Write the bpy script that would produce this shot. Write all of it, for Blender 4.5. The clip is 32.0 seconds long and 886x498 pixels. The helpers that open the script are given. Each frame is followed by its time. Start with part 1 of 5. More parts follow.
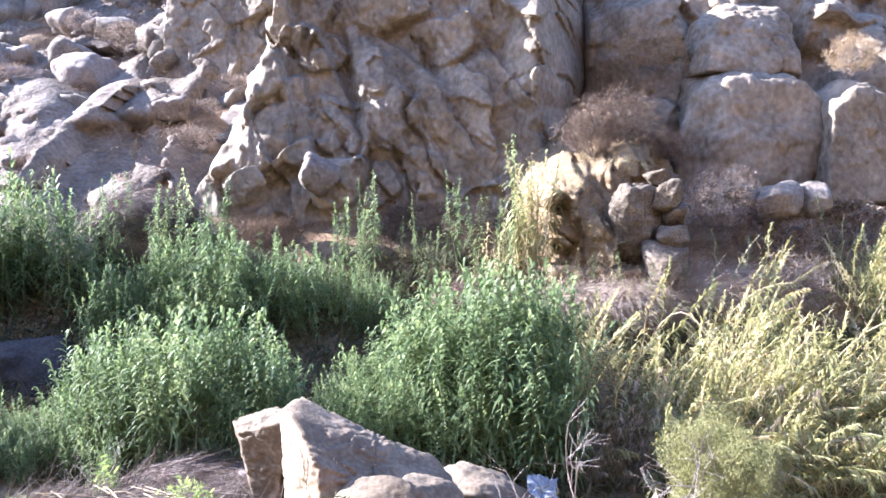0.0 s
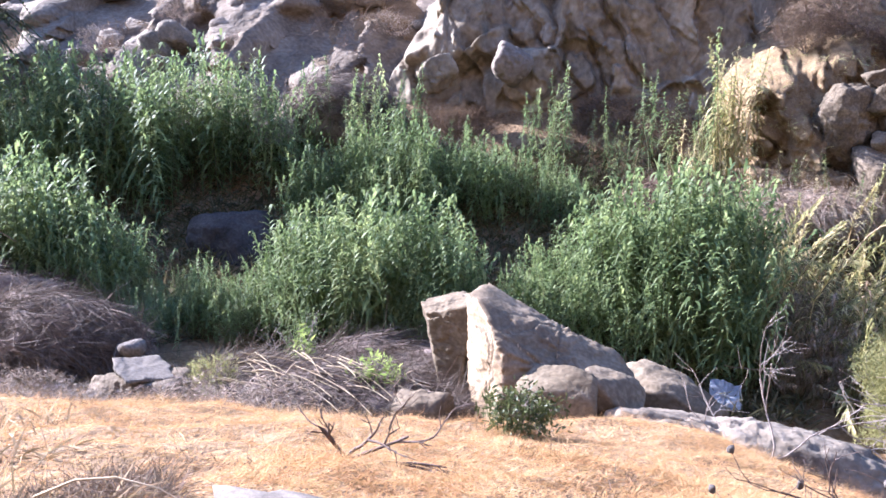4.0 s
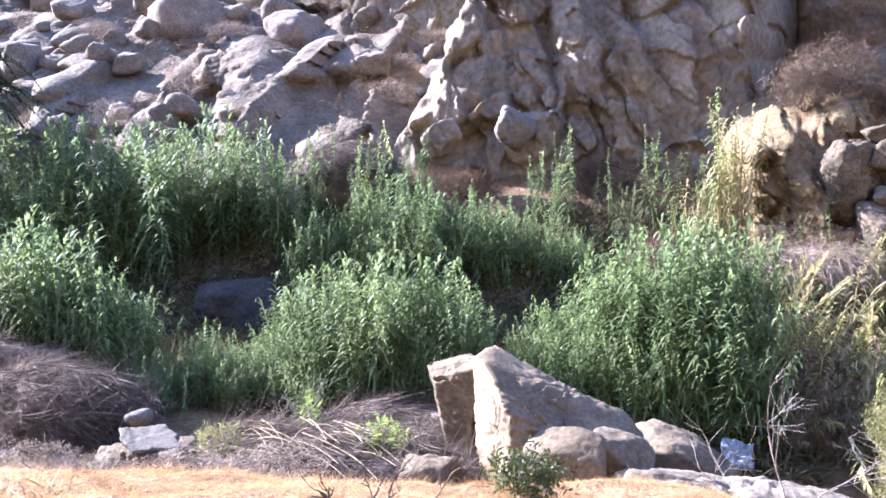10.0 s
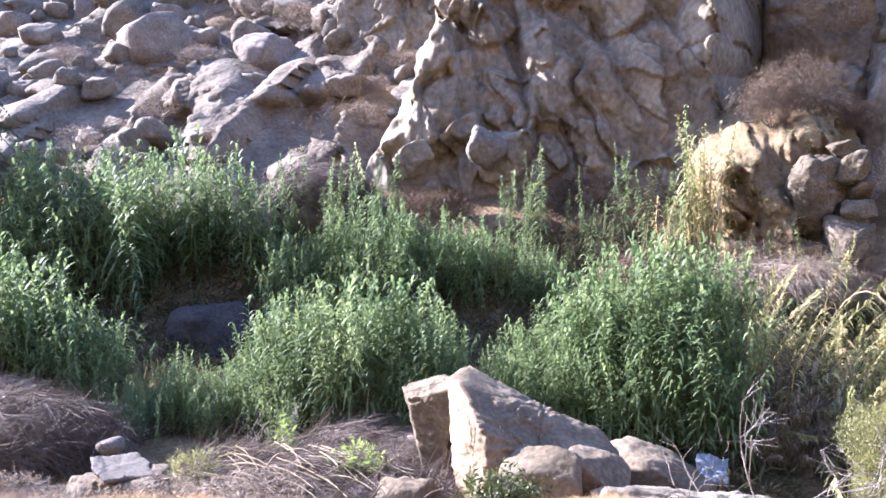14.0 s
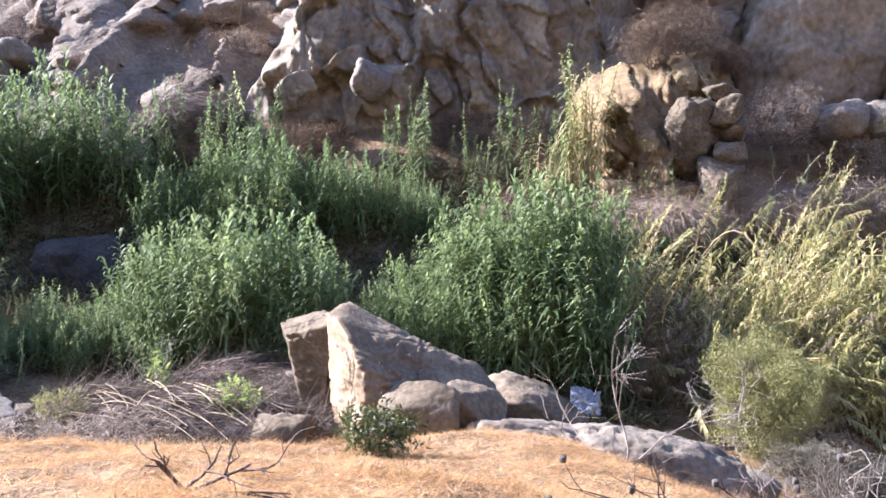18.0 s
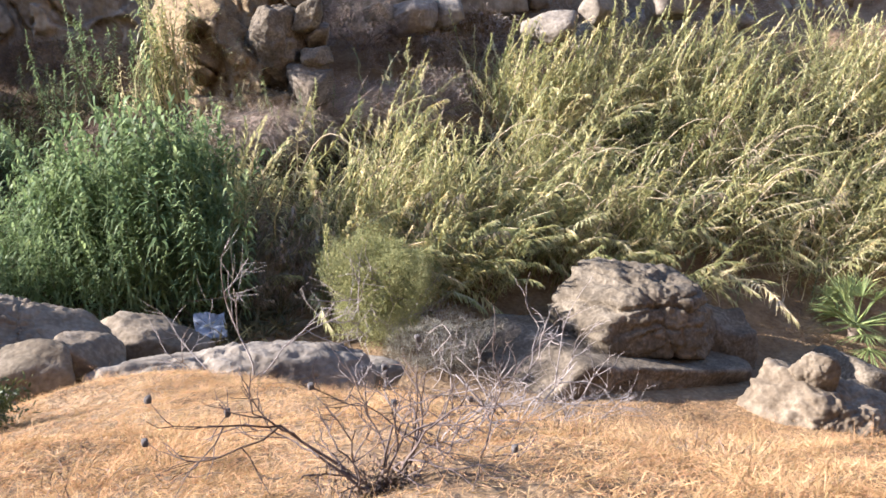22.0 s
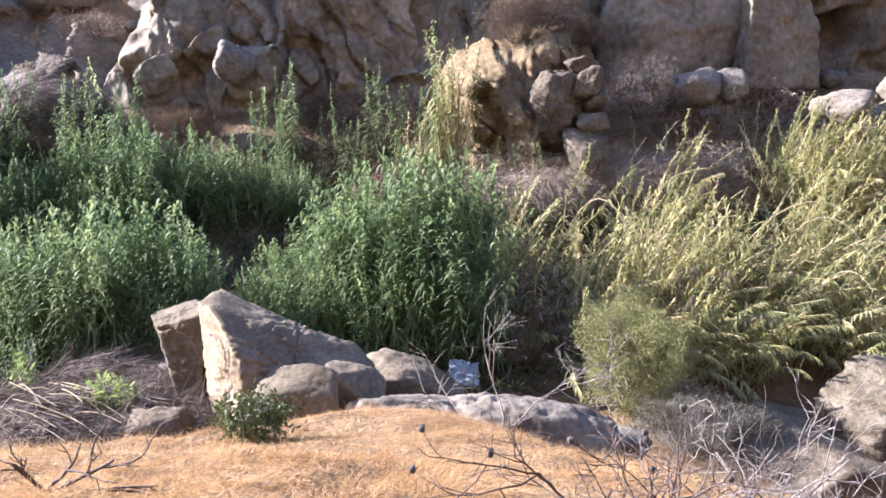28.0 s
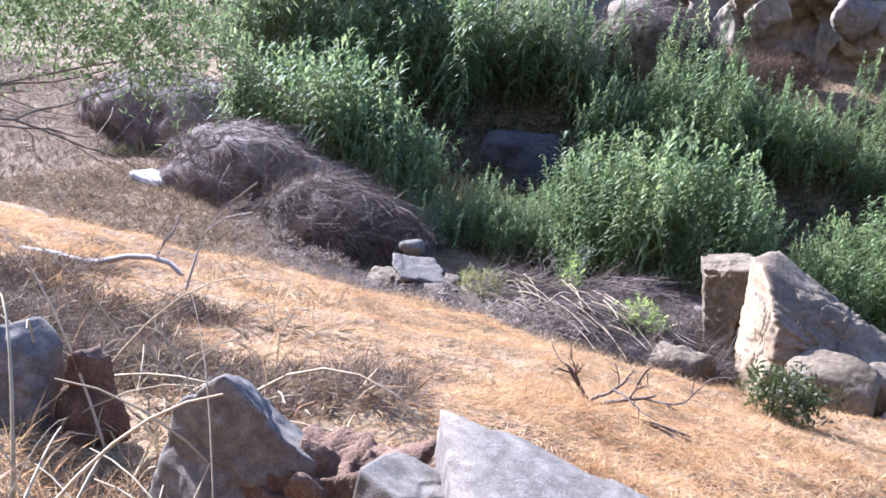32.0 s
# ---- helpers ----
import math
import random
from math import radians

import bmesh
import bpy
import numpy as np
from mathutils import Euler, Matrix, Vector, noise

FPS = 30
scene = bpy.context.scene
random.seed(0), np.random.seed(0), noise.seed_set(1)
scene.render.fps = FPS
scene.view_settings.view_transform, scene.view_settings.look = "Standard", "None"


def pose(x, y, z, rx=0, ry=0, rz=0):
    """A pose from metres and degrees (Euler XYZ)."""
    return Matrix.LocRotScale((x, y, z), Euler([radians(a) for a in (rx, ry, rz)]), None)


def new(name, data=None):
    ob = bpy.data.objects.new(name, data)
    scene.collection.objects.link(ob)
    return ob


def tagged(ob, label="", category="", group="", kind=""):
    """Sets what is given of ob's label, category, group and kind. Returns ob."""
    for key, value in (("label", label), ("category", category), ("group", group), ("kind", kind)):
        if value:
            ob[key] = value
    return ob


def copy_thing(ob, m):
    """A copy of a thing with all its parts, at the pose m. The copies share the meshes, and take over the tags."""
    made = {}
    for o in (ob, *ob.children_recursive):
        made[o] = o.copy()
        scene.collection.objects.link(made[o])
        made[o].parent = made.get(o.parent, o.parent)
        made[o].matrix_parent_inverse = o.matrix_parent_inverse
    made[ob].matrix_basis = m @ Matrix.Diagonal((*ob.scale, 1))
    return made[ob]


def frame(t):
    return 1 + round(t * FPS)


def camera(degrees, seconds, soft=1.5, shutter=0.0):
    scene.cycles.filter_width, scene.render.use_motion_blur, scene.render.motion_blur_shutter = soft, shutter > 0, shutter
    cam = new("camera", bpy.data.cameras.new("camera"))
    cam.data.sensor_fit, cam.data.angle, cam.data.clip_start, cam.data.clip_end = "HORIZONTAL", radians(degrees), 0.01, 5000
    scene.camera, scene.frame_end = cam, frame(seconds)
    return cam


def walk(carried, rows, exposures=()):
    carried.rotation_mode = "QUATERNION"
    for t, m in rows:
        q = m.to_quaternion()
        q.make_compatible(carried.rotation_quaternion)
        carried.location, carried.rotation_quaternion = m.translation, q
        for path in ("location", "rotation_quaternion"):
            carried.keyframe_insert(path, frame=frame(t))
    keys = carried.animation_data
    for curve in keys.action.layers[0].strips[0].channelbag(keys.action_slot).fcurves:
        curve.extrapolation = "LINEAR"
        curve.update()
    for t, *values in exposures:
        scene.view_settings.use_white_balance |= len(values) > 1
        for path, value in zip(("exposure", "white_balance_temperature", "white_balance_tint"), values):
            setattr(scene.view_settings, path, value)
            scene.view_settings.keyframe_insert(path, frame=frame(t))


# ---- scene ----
EYE = 1.6
cam = camera(50.75, 32.0, soft=1.65)
PATH = [
    (0, -0.014, 0.024, 1.628, 86.04, 0.03, 0.06),
    (0.5, -0.092, 0.063, 1.651, 84.02, -1.19, 4.10),
    (1, -0.144, 0.071, 1.629, 81.59, -1.62, 8.66),
    (1.5, -0.173, 0.063, 1.601, 80.11, -2.01, 12.23),
    (2, -0.184, 0.055, 1.579, 80.67, -1.95, 14.00),
    (2.5, -0.192, 0.052, 1.566, 81.17, -1.99, 14.09),
    (4.5, -0.201, 0.015, 1.544, 79.15, -1.80, 10.79),
    (5, -0.179, -0.017, 1.545, 81.99, -1.85, 14.11),
    (5.5, -0.165, -0.049, 1.550, 84.83, -2.40, 15.79),
    (6, -0.152, -0.055, 1.554, 85.19, -2.44, 16.14),
    (6.5, -0.144, -0.030, 1.552, 84.58, -1.69, 15.21),
    (7, -0.129, -0.000, 1.555, 83.68, -1.75, 14.92),
    (7.5, -0.130, 0.005, 1.548, 82.58, -2.01, 15.60),
    (8, -0.137, 0.013, 1.544, 82.58, -1.96, 15.13),
    (8.5, -0.143, 0.006, 1.545, 83.24, -1.35, 14.16),
    (9, -0.135, 0.001, 1.544, 83.52, -0.68, 13.34),
    (9.5, -0.126, -0.001, 1.546, 83.30, -0.45, 12.67),
    (10, -0.112, -0.007, 1.541, 83.38, -0.57, 11.72),
    (10.5, -0.107, 0.003, 1.543, 83.41, -0.28, 10.05),
    (11, -0.102, 0.009, 1.545, 83.04, 0.13, 9.93),
    (11.5, -0.095, -0.001, 1.545, 82.67, -0.16, 10.76),
    (12, -0.094, 0.002, 1.547, 82.54, -0.51, 10.93),
    (12.5, -0.097, 0.007, 1.550, 82.89, -0.79, 10.83),
    (13, -0.102, 0.009, 1.552, 83.07, -0.87, 10.76),
    (13.5, -0.090, -0.004, 1.557, 83.68, -0.48, 10.63),
    (14, -0.079, -0.017, 1.564, 84.58, 0.23, 10.07),
    (14.5, -0.065, -0.033, 1.563, 85.41, 0.83, 7.99),
    (16.5, -0.036, 0.078, 1.534, 82.77, -3.60, 8.63),
    (17, -0.059, 0.105, 1.539, 82.97, -3.24, 8.91),
    (17.5, -0.059, 0.137, 1.528, 82.50, -2.03, 6.71),
    (18, -0.033, 0.143, 1.535, 80.73, -1.34, 3.20),
    (18.5, -0.007, 0.140, 1.541, 80.03, -0.95, -1.24),
    (19, 0.024, 0.152, 1.545, 80.07, -0.56, -4.88),
    (19.5, 0.040, 0.164, 1.555, 80.54, -0.27, -8.11),
    (20, 0.078, 0.183, 1.565, 80.48, 0.69, -12.39),
    (20.5, 0.148, 0.186, 1.541, 79.45, 1.60, -17.96),
    (21, 0.190, 0.199, 1.529, 77.40, 2.93, -22.52),
    (21.5, 0.218, 0.206, 1.534, 75.94, 3.87, -23.15),
    (22, 0.219, 0.195, 1.533, 75.15, 2.90, -21.02),
    (22.5, 0.200, 0.180, 1.537, 75.12, 1.30, -17.20),
    (23, 0.218, 0.169, 1.536, 75.28, -0.13, -15.67),
    (23.5, 0.193, 0.169, 1.539, 74.94, -0.65, -14.03),
    (24, 0.208, 0.163, 1.540, 74.37, -0.11, -13.01),
    (24.5, 0.182, 0.154, 1.530, 74.48, -0.77, -11.20),
    (25, 0.163, 0.146, 1.526, 74.60, -1.39, -9.09),
    (25.5, 0.156, 0.125, 1.527, 74.76, -1.69, -8.03),
    (27.5, 0.136, 0.091, 1.536, 79.83, 1.15, -7.10),
    (28, 0.091, 0.087, 1.538, 79.51, 0.36, -4.53),
    (28.5, 0.038, 0.101, 1.529, 78.33, -0.51, 0.77),
    (29, -0.068, 0.085, 1.541, 77.50, -2.94, 8.75),
    (29.5, -0.162, 0.058, 1.521, 75.35, -5.01, 18.65),
    (30, -0.220, 0.036, 1.501, 74.14, -5.64, 25.28),
    (30.5, -0.198, 0.059, 1.497, 74.05, -5.36, 27.31),
    (31, -0.068, 0.180, 1.535, 74.93, -6.96, 25.48),
    (31.5, -0.147, 0.207, 1.564, 75.27, -8.00, 26.26),
    (32, -0.211, 0.195, 1.553, 73.49, -7.95, 30.51),
]
EXPOSURES = [(0, 2.98, 5080, 23), (1, 2.79, 5130, 23), (2, 2.50, 5180, 23), (5, 2.64, 5080, 26), (6, 2.77, 5080, 26), (9, 2.77, 5080, 26), (14, 2.72, 5130, 25), (17, 2.62, 5230, 24), (18.5, 2.22, 5340, 22), (21, 2.12, 5540, 18), (23, 2.12, 5490, 18), (25, 2.12, 5390, 20), (28, 2.22, 5290, 22), (29.5, 2.22, 5060, 21), (30, 2.10, 5010, 21), (31, 2.14, 4960, 20), (32, 2.30, 4910, 21)]
walk(cam, [(t, pose(x, y, z, rx, ry, rz)) for t, x, y, z, rx, ry, rz in PATH], EXPOSURES)

# ---- sky and sun ----
SUN_AZ, SUN_EL = 73.0, 29.0        # degrees left of the first view's heading, degrees up
world = bpy.data.worlds.new("world")
scene.world = world
world.use_nodes = True
wn = world.node_tree.nodes
sky = wn.new("ShaderNodeTexSky")
sky.sky_type = "NISHITA"
sky.sun_disc = False
sky.sun_elevation = radians(SUN_EL)
sky.sun_rotation = radians(-SUN_AZ)
sky.dust_density = 0.6
sky.ozone_density = 2.0
wn["Background"].inputs[1].default_value = 0.09
world.node_tree.links.new(sky.outputs[0], wn["Background"].inputs[0])
sun_way = Vector((-math.sin(radians(SUN_AZ)) * math.cos(radians(SUN_EL)), math.cos(radians(SUN_AZ)) * math.cos(radians(SUN_EL)), math.sin(radians(SUN_EL))))
lamp = bpy.data.lights.new("sun", "SUN")
lamp.energy, lamp.angle, lamp.color = 5.0, radians(0.6), (1.0, 0.9, 0.75)
sun = new("sun", lamp)
sun.matrix_world = Matrix.Translation((-20, 10, 30)) @ sun_way.to_track_quat("Z", "Y").to_matrix().to_4x4()


# ---- materials ----
def rgb(c):
    return (c[0], c[1], c[2], 1.0)


def mat(name, dark, mid, light, scale=2.0, detail=8.0, rough=0.9, bump=0.3, bump_scale=None, vary=0.0, island=0.0, leaf=0.0, cracks=0.0, stretch=(1, 1, 1)):
    """A procedural surface: three colours over two scales of noise, relief, optional cracks, variation by object or by piece, and light through thin leaves."""
    m = bpy.data.materials.new(name)
    m.use_nodes = True
    nt = m.node_tree
    n, l = nt.nodes, nt.links
    bsdf = n["Principled BSDF"]
    bsdf.inputs["Roughness"].default_value = rough
    bsdf.inputs["Specular IOR Level"].default_value = 0.25
    co = n.new("ShaderNodeTexCoord")
    mp = n.new("ShaderNodeMapping")
    mp.inputs["Scale"].default_value = stretch
    geo = n.new("ShaderNodeNewGeometry")
    l.new(geo.outputs["Position"], mp.inputs["Vector"])
    big, fine = n.new("ShaderNodeTexNoise"), n.new("ShaderNodeTexNoise")
    big.inputs["Scale"].default_value, big.inputs["Detail"].default_value = scale, detail
    big.inputs["Roughness"].default_value = 0.62
    fine.inputs["Scale"].default_value, fine.inputs["Detail"].default_value = scale * 9, 6
    l.new(mp.outputs[0], big.inputs["Vector"])
    l.new(mp.outputs[0], fine.inputs["Vector"])
    mix = n.new("ShaderNodeMix")
    mix.data_type = "FLOAT"
    mix.inputs[0].default_value = 0.4
    l.new(big.outputs["Fac"], mix.inputs[2])
    l.new(fine.outputs["Fac"], mix.inputs[3])
    ramp = n.new("ShaderNodeValToRGB")
    ramp.color_ramp.elements[0].position, ramp.color_ramp.elements[0].color = 0.34, rgb(dark)
    ramp.color_ramp.elements[1].position, ramp.color_ramp.elements[1].color = 0.66, rgb(light)
    e = ramp.color_ramp.elements.new(0.5)
    e.color = rgb(mid)
    l.new(mix.outputs[0], ramp.inputs[0])
    col = ramp.outputs[0]
    height = mix.outputs[0]
    if cracks:
        vor = n.new("ShaderNodeTexVoronoi")
        vor.feature = "DISTANCE_TO_EDGE"
        vor.inputs["Scale"].default_value = cracks
        warp = n.new("ShaderNodeVectorMath")
        warp.operation = "MULTIPLY_ADD"
        warp.inputs[1].default_value = (0.9, 0.9, 0.9)
        l.new(big.outputs["Color"], warp.inputs[0])
        l.new(mp.outputs[0], warp.inputs[2])
        l.new(warp.outputs[0], vor.inputs["Vector"])
        cr = n.new("ShaderNodeMapRange")
        cr.inputs[1].default_value, cr.inputs[2].default_value = 0.0, 0.035
        cr.inputs[3].default_value, cr.inputs[4].default_value = 0.0, 1.0
        l.new(vor.outputs["Distance"], cr.inputs[0])
        cm = n.new("ShaderNodeMix")
        cm.data_type = "RGBA"
        cm.blend_type = "MULTIPLY"
        cm.inputs[0].default_value = 0.4
        l.new(col, cm.inputs[6])
        l.new(cr.outputs[0], cm.inputs[7])
        col = cm.outputs[2]
        add = n.new("ShaderNodeMath")
        add.operation = "MULTIPLY_ADD"
        add.inputs[1].default_value = 0.35
        l.new(cr.outputs[0], add.inputs[0])
        l.new(height, add.inputs[2])
        height = add.outputs[0]
    if vary or island:
        pick = n.new("ShaderNodeObjectInfo").outputs["Random"] if vary else geo.outputs["Random Per Island"]
        amount = vary or island
        mr = n.new("ShaderNodeMapRange")
        mr.inputs[3].default_value, mr.inputs[4].default_value = 1 - amount, 1 + amount
        l.new(pick, mr.inputs[0])
        hsv = n.new("ShaderNodeHueSaturation")
        l.new(mr.outputs[0], hsv.inputs["Value"])
        hr = n.new("ShaderNodeMapRange")
        hr.inputs[3].default_value, hr.inputs[4].default_value = 0.5 + amount * 0.05, 0.5 - amount * 0.05
        l.new(pick, hr.inputs[0])
        l.new(hr.outputs[0], hsv.inputs["Hue"])
        l.new(col, hsv.inputs["Color"])
        col = hsv.outputs[0]
    l.new(col, bsdf.inputs["Base Color"])
    if bump:
        bp = n.new("ShaderNodeBump")
        bp.inputs["Strength"].default_value = bump
        bp.inputs["Distance"].default_value = bump_scale or 0.05
        l.new(height, bp.inputs["Height"])
        l.new(bp.outputs[0], bsdf.inputs["Normal"])
    if leaf:
        tr = n.new("ShaderNodeBsdfTranslucent")
        l.new(col, tr.inputs["Color"])
        ms = n.new("ShaderNodeMixShader")
        ms.inputs[0].default_value = leaf
        l.new(bsdf.outputs[0], ms.inputs[1])
        l.new(tr.outputs[0], ms.inputs[2])
        l.new(ms.outputs[0], n["Material Output"].inputs["Surface"])
    return m


M_ROCK = mat("granite", (0.085, 0.068, 0.05), (0.17, 0.142, 0.105), (0.275, 0.235, 0.18), 1.3, rough=0.92, bump=0.9, bump_scale=0.07, vary=0.16)
M_ROCK_PALE = mat("pale_granite", (0.11, 0.088, 0.07), (0.195, 0.16, 0.128), (0.29, 0.247, 0.205), 1.1, bump=0.9, bump_scale=0.07, vary=0.16)
M_ROCK_WARM = mat("weathered_granite", (0.078, 0.057, 0.036), (0.142, 0.109, 0.07), (0.24, 0.192, 0.132), 1.6, bump=0.9, bump_scale=0.04, vary=0.06)
# Pale granite of the split face, with the sun's brightness added to its colour.
M_SPLIT = mat("sunlit_split_granite", (0.17, 0.118, 0.07), (0.3, 0.222, 0.138), (0.4, 0.315, 0.215), 2.5, bump=0.8, bump_scale=0.04)
M_CLIFF = mat("cliff_granite", (0.093, 0.072, 0.048), (0.2, 0.163, 0.112), (0.33, 0.278, 0.202), 0.7, bump=0.6, bump_scale=0.08, stretch=(1, 1, 0.85))
M_ROCK_DARK = mat("dark_weathered_rock", (0.046, 0.035, 0.022), (0.115, 0.09, 0.06), (0.235, 0.192, 0.135), 2.0, bump=1.0, bump_scale=0.06, vary=0.06)
# Nearly black: the shade of the surrounding reeds is put into this rock's colour.
M_ROCK_BLACK = mat("reed_shaded_rock", (0.022, 0.019, 0.017), (0.048, 0.041, 0.037), (0.09, 0.078, 0.07), 1.8, bump=1.0, bump_scale=0.06)
M_HILL = mat("hillside_rock_and_soil", (0.083, 0.062, 0.041), (0.163, 0.128, 0.09), (0.275, 0.232, 0.175), 0.8, bump=1.0, bump_scale=0.16)
M_LITTER = mat("dark_leaf_litter", (0.05, 0.05, 0.025), (0.09, 0.085, 0.04), (0.17, 0.14, 0.075), 1.5, bump=0, island=0.4, leaf=0.2)
M_EARTH = mat("ochre_earth", (0.1, 0.066, 0.034), (0.205, 0.143, 0.074), (0.34, 0.255, 0.14), 2.6, bump=1.0, bump_scale=0.14)
M_CONCRETE = mat("broken_concrete", (0.07, 0.059, 0.047), (0.138, 0.118, 0.096), (0.23, 0.203, 0.167), 22.0, bump=0.8, bump_scale=0.007, vary=0.1)
M_GROUND = mat("dry_soil", (0.11, 0.066, 0.033), (0.2, 0.13, 0.066), (0.3, 0.205, 0.112), 1.6, bump=0.9, bump_scale=0.12)
M_SOIL = mat("rust_brown_soil", (0.06, 0.034, 0.02), (0.125, 0.071, 0.043), (0.21, 0.13, 0.082), 9.0, bump=1.0, bump_scale=0.03)
M_GRASS = mat("dry_golden_grass", (0.28, 0.16, 0.068), (0.49, 0.312, 0.144), (0.66, 0.47, 0.255), 2.2, bump=0, island=0.3, leaf=0.4)
M_WEED = mat("dry_weeds", (0.21, 0.145, 0.075), (0.34, 0.25, 0.14), (0.48, 0.375, 0.225), 2.0, bump=0, island=0.3, leaf=0.15)
M_TANGLE = mat("dark_dry_stalks", (0.075, 0.052, 0.034), (0.15, 0.108, 0.072), (0.28, 0.215, 0.148), 2.0, bump=0, island=0.35, leaf=0.1)
M_STRAW = mat("dead_reed_straw", (0.20, 0.15, 0.11), (0.34, 0.27, 0.20), (0.52, 0.44, 0.35), 2.0, bump=0, island=0.35, leaf=0.1)
# Grey heap straw, lowered further in colour for the shade the heaps lie in.
M_HEAP = mat("weathered_shaded_straw", (0.07, 0.054, 0.043), (0.135, 0.107, 0.086), (0.26, 0.217, 0.178), 2.0, bump=0, island=0.4, leaf=0.1)
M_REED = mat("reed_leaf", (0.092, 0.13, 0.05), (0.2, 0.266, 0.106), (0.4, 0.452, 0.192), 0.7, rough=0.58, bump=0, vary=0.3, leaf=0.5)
# The same leaf scaled darker: shade inside the clumps is put into the colour.
M_REED_FILL = mat("reed_leaf_inner_shade", (0.08, 0.115, 0.045), (0.177, 0.235, 0.093), (0.35, 0.396, 0.168), 0.7, rough=0.58, bump=0, island=0.3, leaf=0.5)
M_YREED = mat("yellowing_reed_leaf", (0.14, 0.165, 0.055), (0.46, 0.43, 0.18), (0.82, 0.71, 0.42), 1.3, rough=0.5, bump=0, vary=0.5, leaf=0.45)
# Duller, darker inner leaves, with depth shade between the canes in their colour.
M_YFILL = mat("yellowing_reed_inner_shade", (0.14, 0.155, 0.055), (0.38, 0.365, 0.145), (0.68, 0.6, 0.32), 1.1, rough=0.5, bump=0, island=0.5, leaf=0.45)
M_DEADREED = mat("dead_reed_leaf", (0.14, 0.10, 0.06), (0.26, 0.2, 0.12), (0.42, 0.34, 0.22), 1.0, bump=0, vary=0.3, leaf=0.2)
M_CANE = mat("reed_cane", (0.06, 0.075, 0.035), (0.11, 0.125, 0.06), (0.2, 0.2, 0.11), 2.0, rough=0.6, bump=0, vary=0.2)
M_DEADCANE = mat("dry_cane", (0.26, 0.2, 0.12), (0.4, 0.32, 0.2), (0.52, 0.44, 0.3), 2.0, bump=0, vary=0.2)
M_TWIG = mat("grey_twig", (0.15, 0.12, 0.10), (0.25, 0.21, 0.18), (0.38, 0.33, 0.29), 9.0, bump=0.3, bump_scale=0.01)
M_BLEACHED = mat("bleached_wood", (0.21, 0.185, 0.16), (0.32, 0.29, 0.26), (0.43, 0.4, 0.365), 9.0, bump=0.4, bump_scale=0.01)
M_SHEET = mat("dirty_pale_sheet", (0.17, 0.18, 0.195), (0.25, 0.265, 0.285), (0.36, 0.375, 0.4), 5.0, rough=0.6, bump=0.4)
M_TWIG_BROWN = mat("brown_twig", (0.06, 0.042, 0.034), (0.115, 0.085, 0.07), (0.2, 0.155, 0.13), 9.0, bump=0.3, bump_scale=0.01)
M_SHRUB = mat("olive_shrub_leaf", (0.16, 0.17, 0.06), (0.28, 0.275, 0.11), (0.42, 0.4, 0.19), 2.0, bump=0, island=0.3, leaf=0.4)
M_GREYLEAF = mat("grey_shrub_leaf", (0.16, 0.145, 0.1), (0.27, 0.25, 0.185), (0.4, 0.37, 0.29), 2.0, bump=0, island=0.3, leaf=0.3)
M_BUSH = mat("dark_bush_leaf", (0.04, 0.055, 0.018), (0.085, 0.10, 0.033), (0.15, 0.16, 0.06), 3.0, rough=0.5, bump=0, island=0.3, leaf=0.25)
M_LIME = mat("lime_leaf", (0.17, 0.23, 0.06), (0.28, 0.35, 0.10), (0.42, 0.48, 0.18), 2.0, bump=0, island=0.25, leaf=0.5)
M_TREE = mat("feathery_tree_leaf", (0.09, 0.13, 0.05), (0.17, 0.22, 0.09), (0.29, 0.34, 0.16), 2.0, bump=0, island=0.3, leaf=0.5)
M_PALM = mat("palm_frond", (0.03, 0.05, 0.018), (0.055, 0.08, 0.03), (0.11, 0.13, 0.055), 2.0, rough=0.5, bump=0, island=0.3, leaf=0.3)
M_FAN = mat("bright_fan_frond", (0.13, 0.17, 0.055), (0.25, 0.29, 0.1), (0.4, 0.43, 0.18), 2.0, rough=0.45, bump=0, island=0.25, leaf=0.4)
M_BARK = mat("bark", (0.10, 0.075, 0.05), (0.18, 0.14, 0.10), (0.28, 0.23, 0.17), 6.0, bump=0.8, bump_scale=0.03)
M_POD = mat("seed_pod", (0.05, 0.042, 0.036), (0.09, 0.078, 0.068), (0.15, 0.13, 0.115), 30.0, bump=0.6, bump_scale=0.01)
M_WHITE = mat("white_plastic", (0.62, 0.62, 0.62), (0.74, 0.74, 0.74), (0.82, 0.82, 0.82), 6.0, rough=0.5, bump=0.2)


# ---- shape helpers ----
RS = np.random.RandomState


def mesh_of(name, verts, tris, mats, quads=None, index=None, smooth=False):
    """A mesh from arrays of corners, triangles and quads."""
    me = bpy.data.meshes.new(name)
    verts = np.asarray(verts, np.float32)
    tris = np.asarray(tris, np.int32).reshape(-1, 3)
    quads = np.asarray([] if quads is None else quads, np.int32).reshape(-1, 4)
    me.vertices.add(len(verts))
    me.vertices.foreach_set("co", verts.ravel())
    loops = np.concatenate([tris.ravel(), quads.ravel()])
    me.loops.add(len(loops))
    me.loops.foreach_set("vertex_index", loops)
    count = len(tris) + len(quads)
    me.polygons.add(count)
    starts = np.concatenate([np.arange(len(tris)) * 3, len(tris) * 3 + np.arange(len(quads)) * 4]).astype(np.int32)
    me.polygons.foreach_set("loop_start", starts)
    for m in mats:
        me.materials.append(m)
    if index is not None:
        me.polygons.foreach_set("material_index", np.asarray(index, np.int32))
    me.update(calc_edges=True)
    me.polygons.foreach_set("use_smooth", np.full(count, smooth, dtype=bool))
    return me


